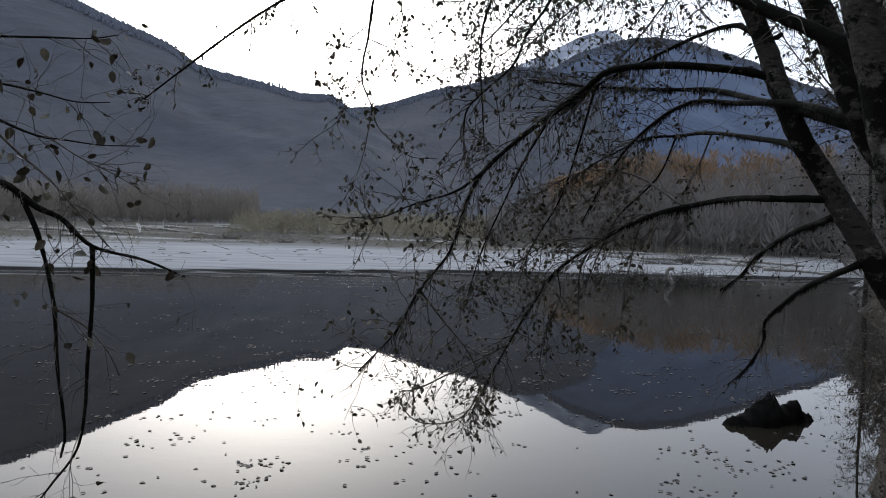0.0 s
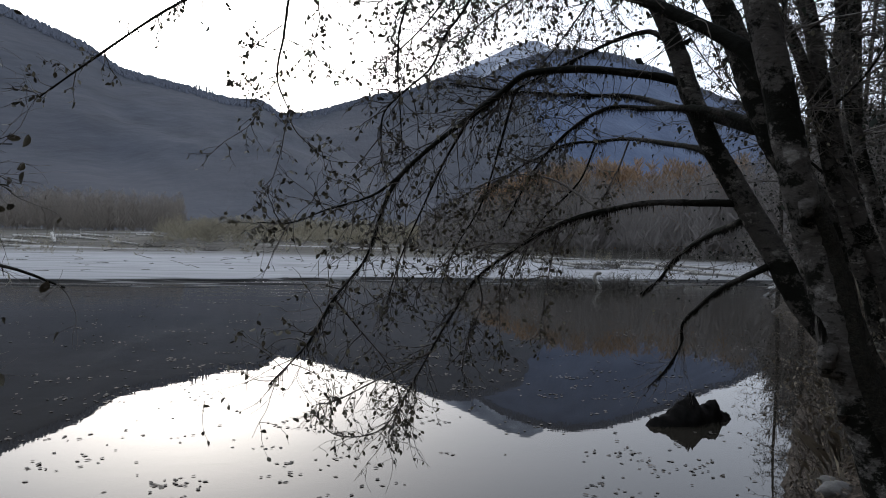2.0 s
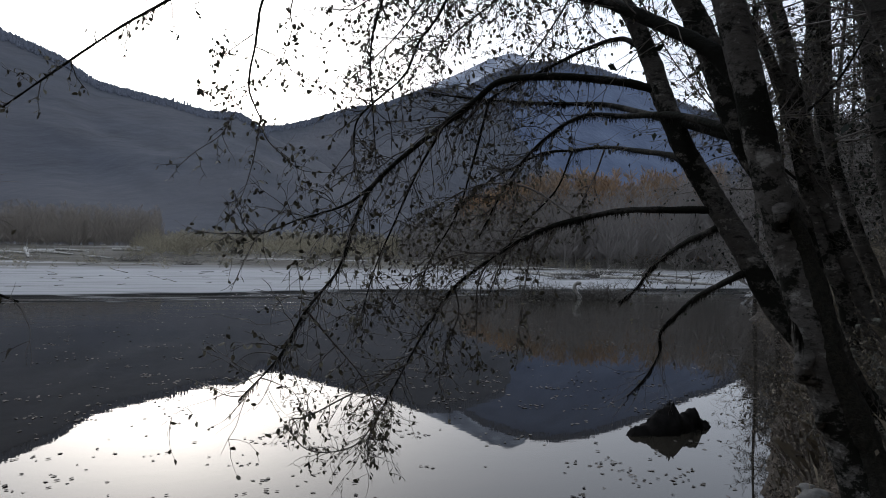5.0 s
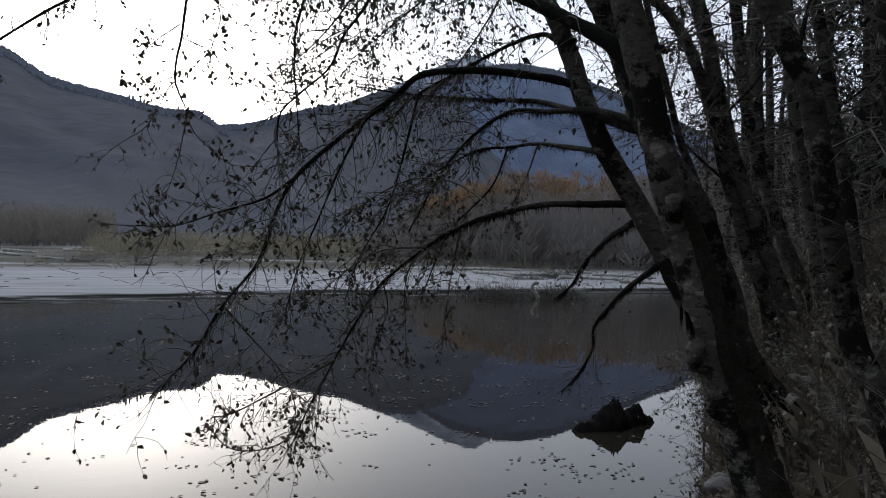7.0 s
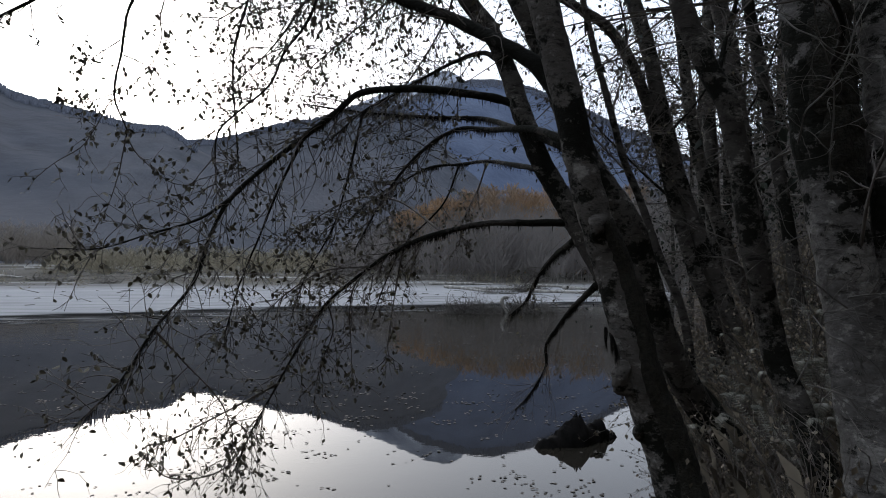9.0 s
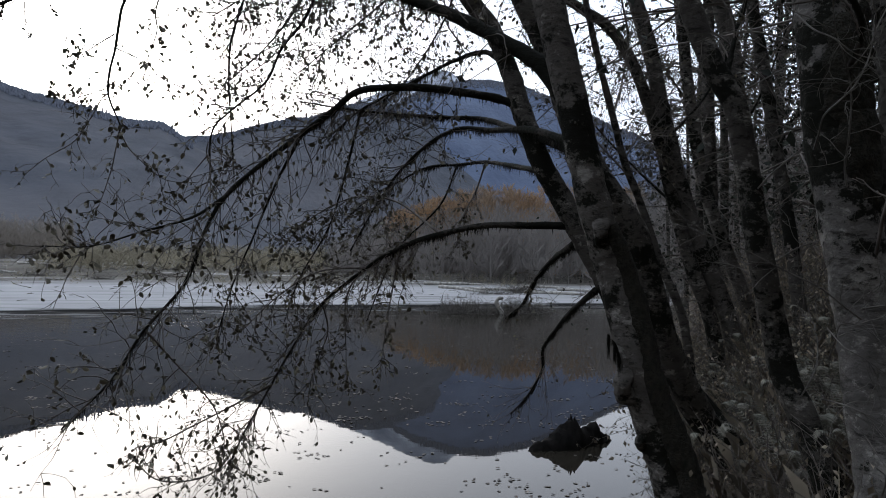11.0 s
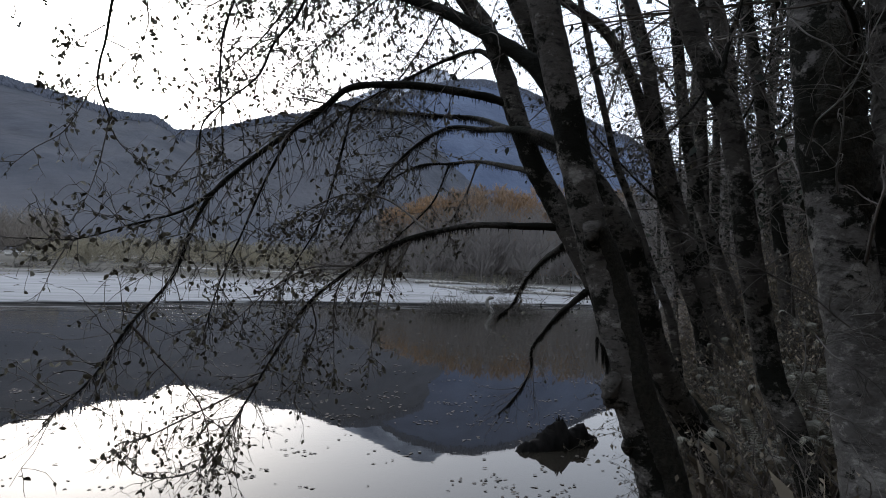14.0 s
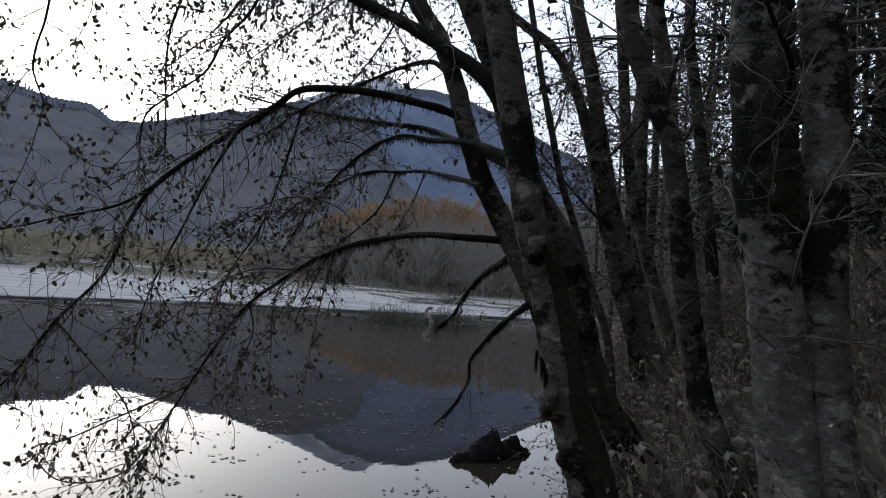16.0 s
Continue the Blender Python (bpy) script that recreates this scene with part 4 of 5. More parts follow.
       ([(1.91, 5.84, 3.39), (1.87, 5.93, 3.08), (1.82, 5.93, 2.75), (1.79, 5.93, 2.5)], 0.008, 0.003, dict(WIDE, twigs=14, length=0.35)),
       ([(1.2, 5.68, 4.15), (1.03, 5.93, 3.83), (0.88, 6.12, 3.47), (0.73, 6.21, 3.1), (0.62, 6.25, 2.7)], 0.012, 0.004, dict(WIDE, twigs=40, length=0.6)),
       ([(1.4, 6.49, 2.95), (1.45, 6.6, 2.7), (1.35, 6.7, 2.4), (1.3, 6.7, 2.1)], 0.008, 0.003, dict(WIDE, twigs=20, length=0.45)),
       ([(1.71, 6.12, 3.24), (1.35, 6.35, 3.2), (1.05, 6.5, 3.0), (0.8, 6.55, 2.75)], 0.009, 0.003, dict(WIDE, twigs=22, length=0.45)),
       ([(2.14, 5.56, 3.48), (1.9, 6.1, 3.75), (1.6, 6.6, 3.8), (1.25, 6.9, 3.6), (1.0, 7.0, 3.3)], 0.01, 0.003, dict(WIDE, twigs=26, length=0.5)),
       ([(1.68, 6.49, 4.52), (1.57, 6.68, 3.98), (1.45, 6.77, 3.56), (1.22, 6.86, 3.13), (1.1, 6.86, 2.75)], 0.012, 0.004, dict(WIDE, twigs=44, length=0.6)),
       ([(2.83, 7.79, 4.31), (2.65, 7.79, 3.88), (2.23, 7.7, 3.46), (2.05, 7.7, 3.1), (1.9, 7.7, 2.7)], 0.012, 0.005, dict(WIDE, twigs=40, length=0.7)),
       ([(2.94, 7.14, 4.25), (2.88, 7.23, 4.0), (2.8, 7.23, 3.84), (2.72, 7.23, 3.67), (2.69, 7.23, 3.46)], 0.011, 0.004, dict(WIDE, twigs=20, length=0.45, moss=20)),
       ([(2.25, 5.33, 5.06), (1.95, 5.8, 5.35), (1.5, 6.2, 5.5), (1.0, 6.5, 5.5), (0.5, 6.7, 5.25)], 0.02, 0.005, dict(WIDE, twigs=105, length=0.9, leaf=0.34)),
       ([(2.06, 5.33, 5.41), (2.1, 6.0, 5.6), (1.95, 6.8, 5.6), (1.6, 7.5, 5.45), (1.2, 8.0, 5.2)], 0.02, 0.005, dict(WIDE, twigs=105, length=0.9, leaf=0.34)),
       ([(1.8, 4.7, 5.9), (1.65, 5.6, 5.95), (1.35, 6.5, 5.65), (0.95, 7.2, 5.25), (0.5, 7.6, 4.9)], 0.018, 0.005, dict(WIDE, twigs=100, length=0.9, leaf=0.34)),
       ([(2.06, 5.33, 5.41), (2.4, 6.2, 5.65), (2.5, 7.0, 5.55), (2.35, 7.8, 5.25), (2.1, 8.4, 4.95)], 0.018, 0.005, dict(WIDE, twigs=90, length=0.9, leaf=0.34))], bark=BARK_DARK)

alder("mossy_alder", "dark mossy alder with light lichen along one side",
      [("trunk", [(3.25, 3.2, 2.1), (3.21, 3.29, 2.37), (3.19, 3.42, 2.65), (3.16, 3.5, 2.83), (3.13, 3.52, 3.03), (3.04, 3.5, 3.35), (3.0, 3.52, 3.67), (2.94, 3.52, 3.94), (2.85, 3.56, 4.15), (2.77, 3.61, 4.42), (2.72, 3.61, 4.67), (2.6, 3.7, 5.6)], 0.058, 0.044)],
      [([(2.9, 3.54, 4.05), (3.0, 3.6, 4.3), (3.12, 3.65, 4.6), (3.2, 3.7, 5.1)], 0.013, 0.006, dict(moss=60, twigs=14, length=0.6, leaf=0.2))], bark=BARK_DARK)
alder("thick_alder", "thick pale-barked alder with dark moss high on the trunk",
      [("trunk", [(2.9, 2.7, 2.1), (2.89, 2.73, 2.54), (2.9, 2.77, 2.73), (2.9, 2.8, 2.93), (2.88, 2.82, 3.16), (2.83, 2.83, 3.42), (2.8, 2.85, 3.64), (2.77, 2.85, 3.87), (2.76, 2.87, 4.15), (2.75, 2.87, 4.4), (2.7, 2.9, 5.4)], 0.097, 0.075)],
      [([(2.78, 2.8, 3.85), (2.65, 2.6, 3.95), (2.5, 2.55, 4.1), (2.42, 2.5, 4.3)], 0.012, 0.005, dict(twigs=8, length=0.35, leaf=0.0)),
       ([(2.85, 2.75, 3.3), (2.75, 2.6, 3.5), (2.8, 2.5, 3.75)], 0.006, 0.003, dict(twigs=6, length=0.3, leaf=0.0))], bark=BARK_SLEEVED)
alder("pale_alder", "pale banded alder trunk beside a thick alder",
      [("trunk", [(3.02, 2.6, 2.1), (3.02, 2.68, 2.63), (3.02, 2.73, 2.87), (3.01, 2.76, 3.15), (3.0, 2.77, 3.53), (3.0, 2.79, 3.91), (2.99, 2.82, 4.31), (2.98, 2.82, 4.6), (2.95, 2.9, 5.6)], 0.08, 0.065)], [], bark=BARK_PALE)
thick = bpy.data.objects["thick_alder"]
s = Soup()
felt = [(float(np.interp(z, [3.16, 3.42, 3.64, 3.87, 4.15, 4.4, 5.4], [2.88, 2.83, 2.8, 2.77, 2.76, 2.75, 2.7])), 2.845, z) for z in np.linspace(3.44, 4.06, 36)]
low = [(x + 0.022, y - 0.016, z) for x, y, z in felt]
tube(s, low[:19], 0.07, 0.09, 36, 0.26, 4.0, 0.5)
tube(s, low[:17:-1], 0.066, 0.09, 36, 0.26, 4.0, 0.5)
high = [(x + 0.06, y - 0.05, z) for x, y, z in [(2.775, 2.85, 3.85), (2.765, 2.86, 4.0), (2.76, 2.87, 4.2), (2.75, 2.87, 4.4), (2.72, 2.89, 4.9)]]
tube(s, smooth_line(high, 10), 0.05, 0.035, 20, 0.6, 2.0)
part("moss_sleeve", s, MOSS, thick, "thick dark moss high on the trunk")
tagged(part("moss", fringe(low, 0.1, 1700, 0.07), MOSS, thick, "shaggy hanging moss"), kind="stuff")
tagged(part("moss", fringe(smooth_line(high, 6), 0.05, 500, 0.07), MOSS, thick, "shaggy hanging moss"), kind="stuff")
for pts, r in (([(2.52, 2.63, 3.6), (2.48, 2.57, 3.63), (2.46, 2.53, 3.67), (2.5, 2.52, 3.71), (2.53, 2.5, 3.75), (2.57, 2.5, 3.82), (2.59, 2.5, 3.89), (2.65, 2.52, 3.97), (2.71, 2.54, 4.05)], 0.0031), ([(2.5, 2.68, 4.0), (2.48, 2.59, 3.92), (2.5, 2.54, 3.88), (2.54, 2.52, 3.84), (2.59, 2.5, 3.82), (2.7, 2.5, 3.82)], 0.0028), ([(2.66, 2.73, 3.0), (2.59, 2.63, 3.07), (2.55, 2.57, 3.12), (2.58, 2.54, 3.12), (2.62, 2.52, 3.09), (2.68, 2.52, 3.07)], 0.002), ([(2.61, 2.68, 3.1), (2.56, 2.57, 3.06), (2.6, 2.54, 3.03), (2.68, 2.54, 2.98)], 0.002), ([(2.67, 2.77, 2.88), (2.61, 2.59, 2.89), (2.67, 2.54, 2.85)], 0.003)):
    s = Soup()
    tube(s, smooth_line(pts, 5), r, r * 0.45, 6, 0.2, 1.0)
    limb = part("limb", s, PALE_TWIG, thick)
    s, _ = grow(smooth_line(pts, 4), 7, 0.22, 0.002, 0.2, 0.2, 4, 0.0)
    tagged(part("twig_growth", s, PALE_TWIG, limb, "fine bare grey twigs"), kind="stuff")
lean = bpy.data.objects["leaning_alder"]
# dark strip on the right: moss, and the trunk's shaded side painted in
side = [(2.80, 3.4, 1.95), (2.75, 3.45, 2.19), (2.715, 3.52, 2.42), (2.65, 3.55, 2.61), (2.59, 3.58, 2.82), (2.555, 3.61, 3.01), (2.505, 3.64, 3.24), (2.42, 3.65, 3.44)]
s = Soup()
tube(s, smooth_line(side, 9), 0.066, 0.042, 24, 0.26, 6.0)
part("moss_sleeve", s, MOSS, lean, "dark moss, standing also for shade, down one side of the trunk")
tagged(part("moss", fringe(smooth_line(side, 5), 0.07, 500, 0.04), MOSS, lean, "short ragged moss"), kind="stuff")
tagged(part("moss", fringe(smooth_line([(2.4, 3.6, 3.0), (2.43, 3.58, 2.95), (2.45, 3.57, 2.88)], 6), 0.03, 90, 0.12), MOSS, lean, "clump of dark hanging moss"), kind="stuff")
for p, r in (((2.545, 3.585, 2.55), 0.026), ((2.37, 3.62, 3.42), 0.04), ((2.46, 3.58, 2.78), 0.045)):
    s = Soup()
    tube(s, smooth_line([(p[0] + 0.03, p[1] + 0.03, p[2] + r), p, (p[0] + 0.03, p[1] + 0.03, p[2] - r * 1.2)], 6), r * 0.8, r, 12, 0.45, p[2])
    part("burl", s, BARK, lean)


def clutter(parent, starts):
    """Thin bare grey branches that cross in front of the wood."""
    for p, d, ln in starts:
        line = smooth_line(twig_line(p, d, ln, 0.25, 0.22, 8), 2)
        s = Soup()
        tube(s, line, 0.0036, 0.0014, 5)
        limb = part("limb", s, PALE_TWIG, parent)
        s, _ = grow(line, 11, ln * 0.5, 0.0022, 0.2, 0.1, 4, 0.0)
        tagged(part("twig_growth", s, PALE_TWIG, limb, "fine bare grey twigs"), kind="stuff")


clutter(thick, [((2.78, 2.78, 3.5), (-0.5, -0.1, 0.8), 0.7), ((2.8, 2.75, 3.15), (0.6, -0.3, 0.1), 0.4), ((2.84, 2.76, 3.1), (-0.6, 0.3, 0.5), 0.7), ((2.84, 2.74, 2.75), (0.5, -0.3, -0.3), 0.4), ((2.76, 2.8, 3.9), (-0.5, 0.2, 0.4), 0.6), ((2.77, 2.78, 4.1), (0.5, -0.3, 0.5), 0.6)])
clutter(bpy.data.objects["mossy_alder"], [((3.0, 3.46, 3.6), (0.5, -0.3, 0.5), 0.8), ((3.1, 3.47, 3.1), (-0.3, 0.2, 0.6), 0.45), ((3.16, 3.4, 2.75), (0.5, 0.1, 0.6), 0.7), ((2.9, 3.5, 4.0), (0.6, 0.1, 0.3), 0.9), ((3.08, 3.45, 3.3), (0.6, 0.2, 0.4), 0.9)])

THICKET = dict(twigs=60, length=0.75, leaf=0.13, sub=6, radius=0.0042, droop=0.1, start=0.1, size=0.042)
alder("curved_alder", "thin curved grey alder stem in the bank thicket",
      [("trunk", [(4.68, 5.95, 2.0), (4.6, 6.03, 2.8), (4.47, 6.12, 3.27), (4.36, 6.21, 3.81), (4.22, 6.21, 4.32), (4.06, 6.21, 4.77), (3.9, 6.21, 5.09), (3.69, 6.21, 5.32), (3.45, 6.21, 5.44), (3.17, 6.21, 5.6), (2.7, 6.2, 6.0)], 0.066, 0.033)],
      [([(3.9, 6.21, 5.09), (4.0, 6.4, 5.4), (4.0, 6.6, 5.9)], 0.015, 0.006, dict(twigs=24, length=0.8, leaf=0.25)),
       ([(4.36, 6.21, 3.81), (4.1, 6.5, 4.2), (3.8, 6.8, 4.7), (3.6, 7.0, 5.3)], 0.013, 0.005, THICKET),
       ([(4.22, 6.21, 4.32), (4.45, 6.5, 4.6), (4.6, 6.9, 5.2)], 0.012, 0.005, THICKET)], bark=BARK_DARK)
alder("thin_alder", "very thin straight dark alder stem",
      [("trunk", [(4.1, 5.5, 2.1), (4.03, 5.56, 2.85), (3.89, 5.66, 3.31), (3.77, 5.75, 3.77), (3.63, 5.75, 4.09), (3.53, 5.75, 4.44), (3.43, 5.75, 4.78), (3.33, 5.75, 5.16), (3.23, 5.75, 5.59), (3.1, 5.75, 6.2)], 0.035, 0.02)],
      [([(3.63, 5.75, 4.1), (3.8, 5.8, 4.3), (4.1, 5.85, 4.35)], 0.01, 0.004, dict(twigs=16, length=0.6, leaf=0.2)),
       ([(3.7, 5.75, 3.95), (3.5, 6.0, 4.3), (3.25, 6.3, 4.8), (3.05, 6.5, 5.3)], 0.01, 0.004, THICKET),
       ([(3.53, 5.75, 4.44), (3.75, 6.0, 4.8), (4.0, 6.3, 5.4)], 0.01, 0.004, THICKET),
       ([(3.33, 5.75, 5.16), (3.1, 5.9, 5.4), (2.8, 6.1, 5.6)], 0.009, 0.004, THICKET)], bark=BARK_DARK)
alder("upright_alder", "upright grey alder rising through the thicket",
      [("trunk", [(4.9, 5.9, 2.0), (4.79, 6.03, 2.75), (4.61, 6.12, 3.33), (4.47, 6.21, 3.81), (4.33, 6.21, 4.25), (4.21, 6.21, 4.73), (4.12, 6.21, 5.12), (3.96, 6.21, 5.59), (3.86, 6.21, 5.97), (3.7, 6.2, 6.8)], 0.08, 0.058)],
      [([(4.3, 6.2, 4.4), (4.5, 6.0, 4.7), (4.75, 5.9, 5.2)], 0.015, 0.006, dict(twigs=22, length=0.7, leaf=0.2))])
alder("slim_alder", "slim light-barked alder in the thicket",
      [("trunk", [(5.5, 6.4, 2.1), (5.35, 6.49, 2.81), (5.14, 6.58, 3.44), (5.0, 6.68, 3.98), (4.92, 6.77, 4.59), (4.84, 6.77, 5.13), (4.77, 6.77, 5.73), (4.7, 6.77, 6.22), (4.6, 6.8, 7.0)], 0.066, 0.05)],
      [([(4.9, 6.77, 4.8), (4.7, 6.9, 5.2), (4.4, 7.0, 5.7)], 0.015, 0.006, dict(twigs=26, length=0.8, leaf=0.25))])
alder("rear_alder", "grey alder trunk behind a dark mossy one",
      [("trunk", [(5.2, 5.9, 2.1), (5.15, 6.03, 2.85), (5.14, 6.12, 3.43), (5.07, 6.21, 4.19), (5.03, 6.3, 4.92), (4.97, 6.3, 5.32), (4.85, 6.3, 5.72), (4.78, 6.3, 6.13), (4.7, 6.3, 7.0)], 0.084, 0.07)],
      [([(5.05, 6.25, 4.5), (5.25, 6.2, 4.9), (5.5, 6.2, 5.5)], 0.016, 0.006, dict(twigs=30, length=0.8, leaf=0.25))])
alder("narrow_alder", "narrow dark alder stem deep in the thicket",
      [("trunk", [(4.75, 5.1, 2.1), (4.73, 5.19, 2.96), (4.71, 5.28, 3.62), (4.68, 5.38, 4.22), (4.58, 5.38, 4.77), (4.48, 5.38, 5.24), (4.46, 5.38, 5.58), (4.4, 5.4, 6.3)], 0.05, 0.04)],
      [([(4.68, 5.38, 4.3), (4.85, 5.2, 4.5), (5.0, 5.0, 4.9)], 0.012, 0.005, dict(twigs=26, length=0.7, leaf=0.25))], bark=BARK_DARK)

for nm, at in (("upright_alder", (4.5, 6.1, 3.7)), ("slim_alder", (5.05, 6.6, 3.9)), ("rear_alder", (5.1, 6.1, 3.8)), ("narrow_alder", (4.7, 5.25, 3.7)), ("curved_alder", (4.4, 6.15, 3.6))):
    clutter(bpy.data.objects[nm], [((at[0] - 0.03 * k, at[1] - 0.02, at[2] + 0.35 * k), (rng.choice((-0.8, 0.8)), rng.uniform(-0.5, 0.3), rng.uniform(0, 0.6)), rng.uniform(0.8, 1.3)) for k in range(-2, 5)])

# a tree beside the camera whose twigs hang into the first view
FINE = dict(twigs=14, length=0.55, radius=0.003, leaf=0.11, sub=4, droop=0.35, start=0.2, size=0.056)
alder("overhanging_alder", "thin dark twigs with a few withered leaves hanging over the bank",
      [("trunk", [(-3.6, 2.3, 0.8), (-3.4, 2.6, 2.4), (-3.2, 3.0, 3.4), (-3.0, 3.4, 4.6), (-2.9, 3.6, 5.6)], 0.08, 0.05)],
      [([(-3.2, 3.0, 3.4), (-2.68, 3.89, 3.61), (-2.1, 4.09, 3.53), (-1.78, 4.09, 3.46), (-1.6, 4.09, 3.34), (-1.47, 4.09, 3.28), (-1.32, 4.09, 3.15), (-1.07, 4.09, 3.09), (-0.86, 4.09, 3.01)], 0.032, 0.0048, dict(FINE, twigs=12, moss=30)),
       ([(-1.66, 4.09, 3.36), (-1.58, 4.09, 3.17), (-1.51, 4.09, 2.86), (-1.49, 4.09, 2.55), (-1.45, 4.09, 2.23), (-1.47, 4.09, 2.09)], 0.0144, 0.0064, dict(FINE, leaf=0.03, twigs=11)),
       ([(-1.32, 4.09, 3.15), (-1.32, 4.09, 2.86), (-1.34, 4.09, 2.57), (-1.35, 4.09, 2.34), (-1.39, 4.09, 2.13), (-1.51, 4.09, 1.96), (-1.6, 4.09, 1.84)], 0.0128, 0.0048, dict(FINE, leaf=0.03, twigs=12)),
       ([(-1.51, 4.09, 2.84), (-1.35, 4.09, 2.75), (-1.24, 4.09, 2.63), (-1.18, 4.09, 2.51)], 0.0064, 0.0032, dict(FINE, leaf=0.02, twigs=3)),
       ([(-3.1, 3.2, 4.2), (-2.68, 3.89, 4.28), (-2.05, 4.09, 4.17), (-1.78, 4.09, 4.17), (-1.55, 4.09, 4.17), (-1.34, 4.09, 4.17), (-1.2, 4.09, 4.19)], 0.0128, 0.0024, FINE),
       ([(-3.13, 3.12, 4.0), (-2.68, 3.89, 4.09), (-2.05, 4.09, 3.97), (-1.78, 4.09, 3.94), (-1.58, 4.09, 3.9), (-1.41, 4.09, 3.86), (-1.24, 4.09, 3.86)], 0.0128, 0.0024, FINE),
       ([(-3.15, 3.05, 3.8), (-2.68, 3.89, 3.99), (-1.93, 4.09, 3.84), (-1.78, 4.09, 3.76), (-1.6, 4.09, 3.69), (-1.45, 4.09, 3.67), (-1.28, 4.09, 3.65), (-1.09, 4.09, 3.65)], 0.0128, 0.0024, FINE),
       ([(-1.93, 4.09, 3.84), (-1.72, 4.09, 3.63), (-1.55, 4.09, 3.49), (-1.41, 4.09, 3.34), (-1.24, 4.09, 3.15)], 0.008, 0.0032, FINE),
       ([(-1.55, 4.09, 3.69), (-1.39, 4.09, 3.59), (-1.22, 4.09, 3.51), (-1.09, 4.09, 3.44)], 0.0048, 0.0024, FINE)], group="")


# ---- wood behind the bank, and unseen trees that block light ----
def wood_tree(seed, h, leafy, leaf=0.085):
    rng.seed(seed)
    root = thing("wood_tree", "tall dark tree of the bank wood, some added unseen to block light", "tree", "trees of the bank wood")
    line = smooth_line([(0, 0, -0.5), (rng.uniform(-0.1, 0.1), 0.1, h * 0.3), (rng.uniform(-0.3, 0.1), 0, h * 0.65), (rng.uniform(-0.5, 0), 0.1, h)], 6)
    s = Soup()
    tube(s, line, 0.13, 0.03, 9, 0.15, seed)
    part("trunk", s, BARK_DARK, root)
    s, f = Soup(), Soup()
    v, fc = small_leaf(leaf)
    mats = []
    for _ in range(64):
        u = rng.uniform(0.1, 1)
        i = min(int(u * (len(line) - 1)), len(line) - 2)
        a = rng.uniform(0, 6.283)
        ln = h * 0.2 * (1.25 - u) * rng.uniform(0.6, 1.1)
        tw = twig_line(line[i], (math.cos(a), math.sin(a), 0.25), ln, 0.5, 0.15)
        tube(s, tw, 0.018, 0.005, 3)
        for _ in range(7):
            k = rng.randint(1, 5)
            t2 = twig_line(tw[k], unit(tw[k] - tw[k - 1]) * 0.6 + rand_dir() * 0.7, ln * 0.35, 0.5, 0.2, 4)
            tube(s, t2, 0.007, 0.003, 3)
            for q in t2[1:]:
                for _ in range(leafy):
                    mats.append(leaf_matrix(q + rand_dir() * 0.07, rng.uniform(0.6, 1.2)))
    f.many(mats, v, fc)
    tagged(part("branch_growth", s, TWIG, root, "bare dark branches"), kind="stuff")
    tagged(part("crown", f, NEEDLES, root, "dark sparse evergreen sprays"), kind="stuff")
    return root


kinds = [wood_tree(21, 13, 1), wood_tree(22, 15, 1), wood_tree(23, 12, 1), wood_tree(24, 15, 3, 0.13)]
rng.seed(31)
spots = [(7.6, 10.2), (9.6, 8.6), (8.6, 6.0), (10.5, 11.0), (6.2, 4.6), (5.2, 3.6), (12.5, 13.5), (12.0, 9.0), (9.8, 5.2), (7.4, 3.4), (14.5, 17.0), (15.5, 12.5), (17.5, 20.5), (19.5, 16.0), (13.5, 6.5), (4.6, 1.6), (6.0, 0.5), (5.6, 2.4), (20.0, 26.0), (24.0, 30.0), (24.5, 22.0), (9.4, 13.0), (16.8, 25.0), (27.0, 38.0), (31.0, 33.0), (11.2, 15.0), (21.5, 34.0)]
# dense trees thicken the wood; those out of view are added to block light
dense = [(10.5, 8.6), (12.6, 10.8), (11.6, 12.6), (14.2, 13.2), (8.4, 5.6), (9.8, 7.2), (9.4, 2.8), (8.4, 1.6), (11.0, 5.0), (11.5, 3.2), (13.5, 8.8), (9.6, 0.2), (6.2, -4.2), (8.0, -2.2), (3.2, -4.6), (0.6, -5.0), (-2.4, -5.6), (5.0, -6.6), (1.6, -7.4), (10.6, -2.4), (-5.4, -6.6)]
for n, (x, y) in enumerate(spots[:3] + dense[:1] + spots[3:] + dense[1:]):
    k = kinds[3 if (x, y) in dense else n % 3]
    m = pose(x, y, land_at(x, y), 0, 0, rng.uniform(0, 360))
    if n < 4:
        k.matrix_basis = m
    else:
        copy_thing(k, m)


# ---- undergrowth, ferns and litter on the near bank ----
def bank_spots(n, x0, x1, y0, y1, d0=0.05, d1=30.0, inland=True):
    """n places on the near bank, between d0 and d1 metres behind the waterline."""
    out = []
    while len(out) < n:
        x, y = nrng.uniform(x0, x1, 4000), nrng.uniform(y0, y1, 4000)
        d = bank_distance(x, y)
        ok = (d > d0) & (d < d1) & ((x > 1.6 + 0.53 * (y - 1.1)) | (not inland))
        x, y = x[ok], y[ok]
        out.extend(zip(x.tolist(), y.tolist(), land(x, y).tolist()))
    return out[:n]


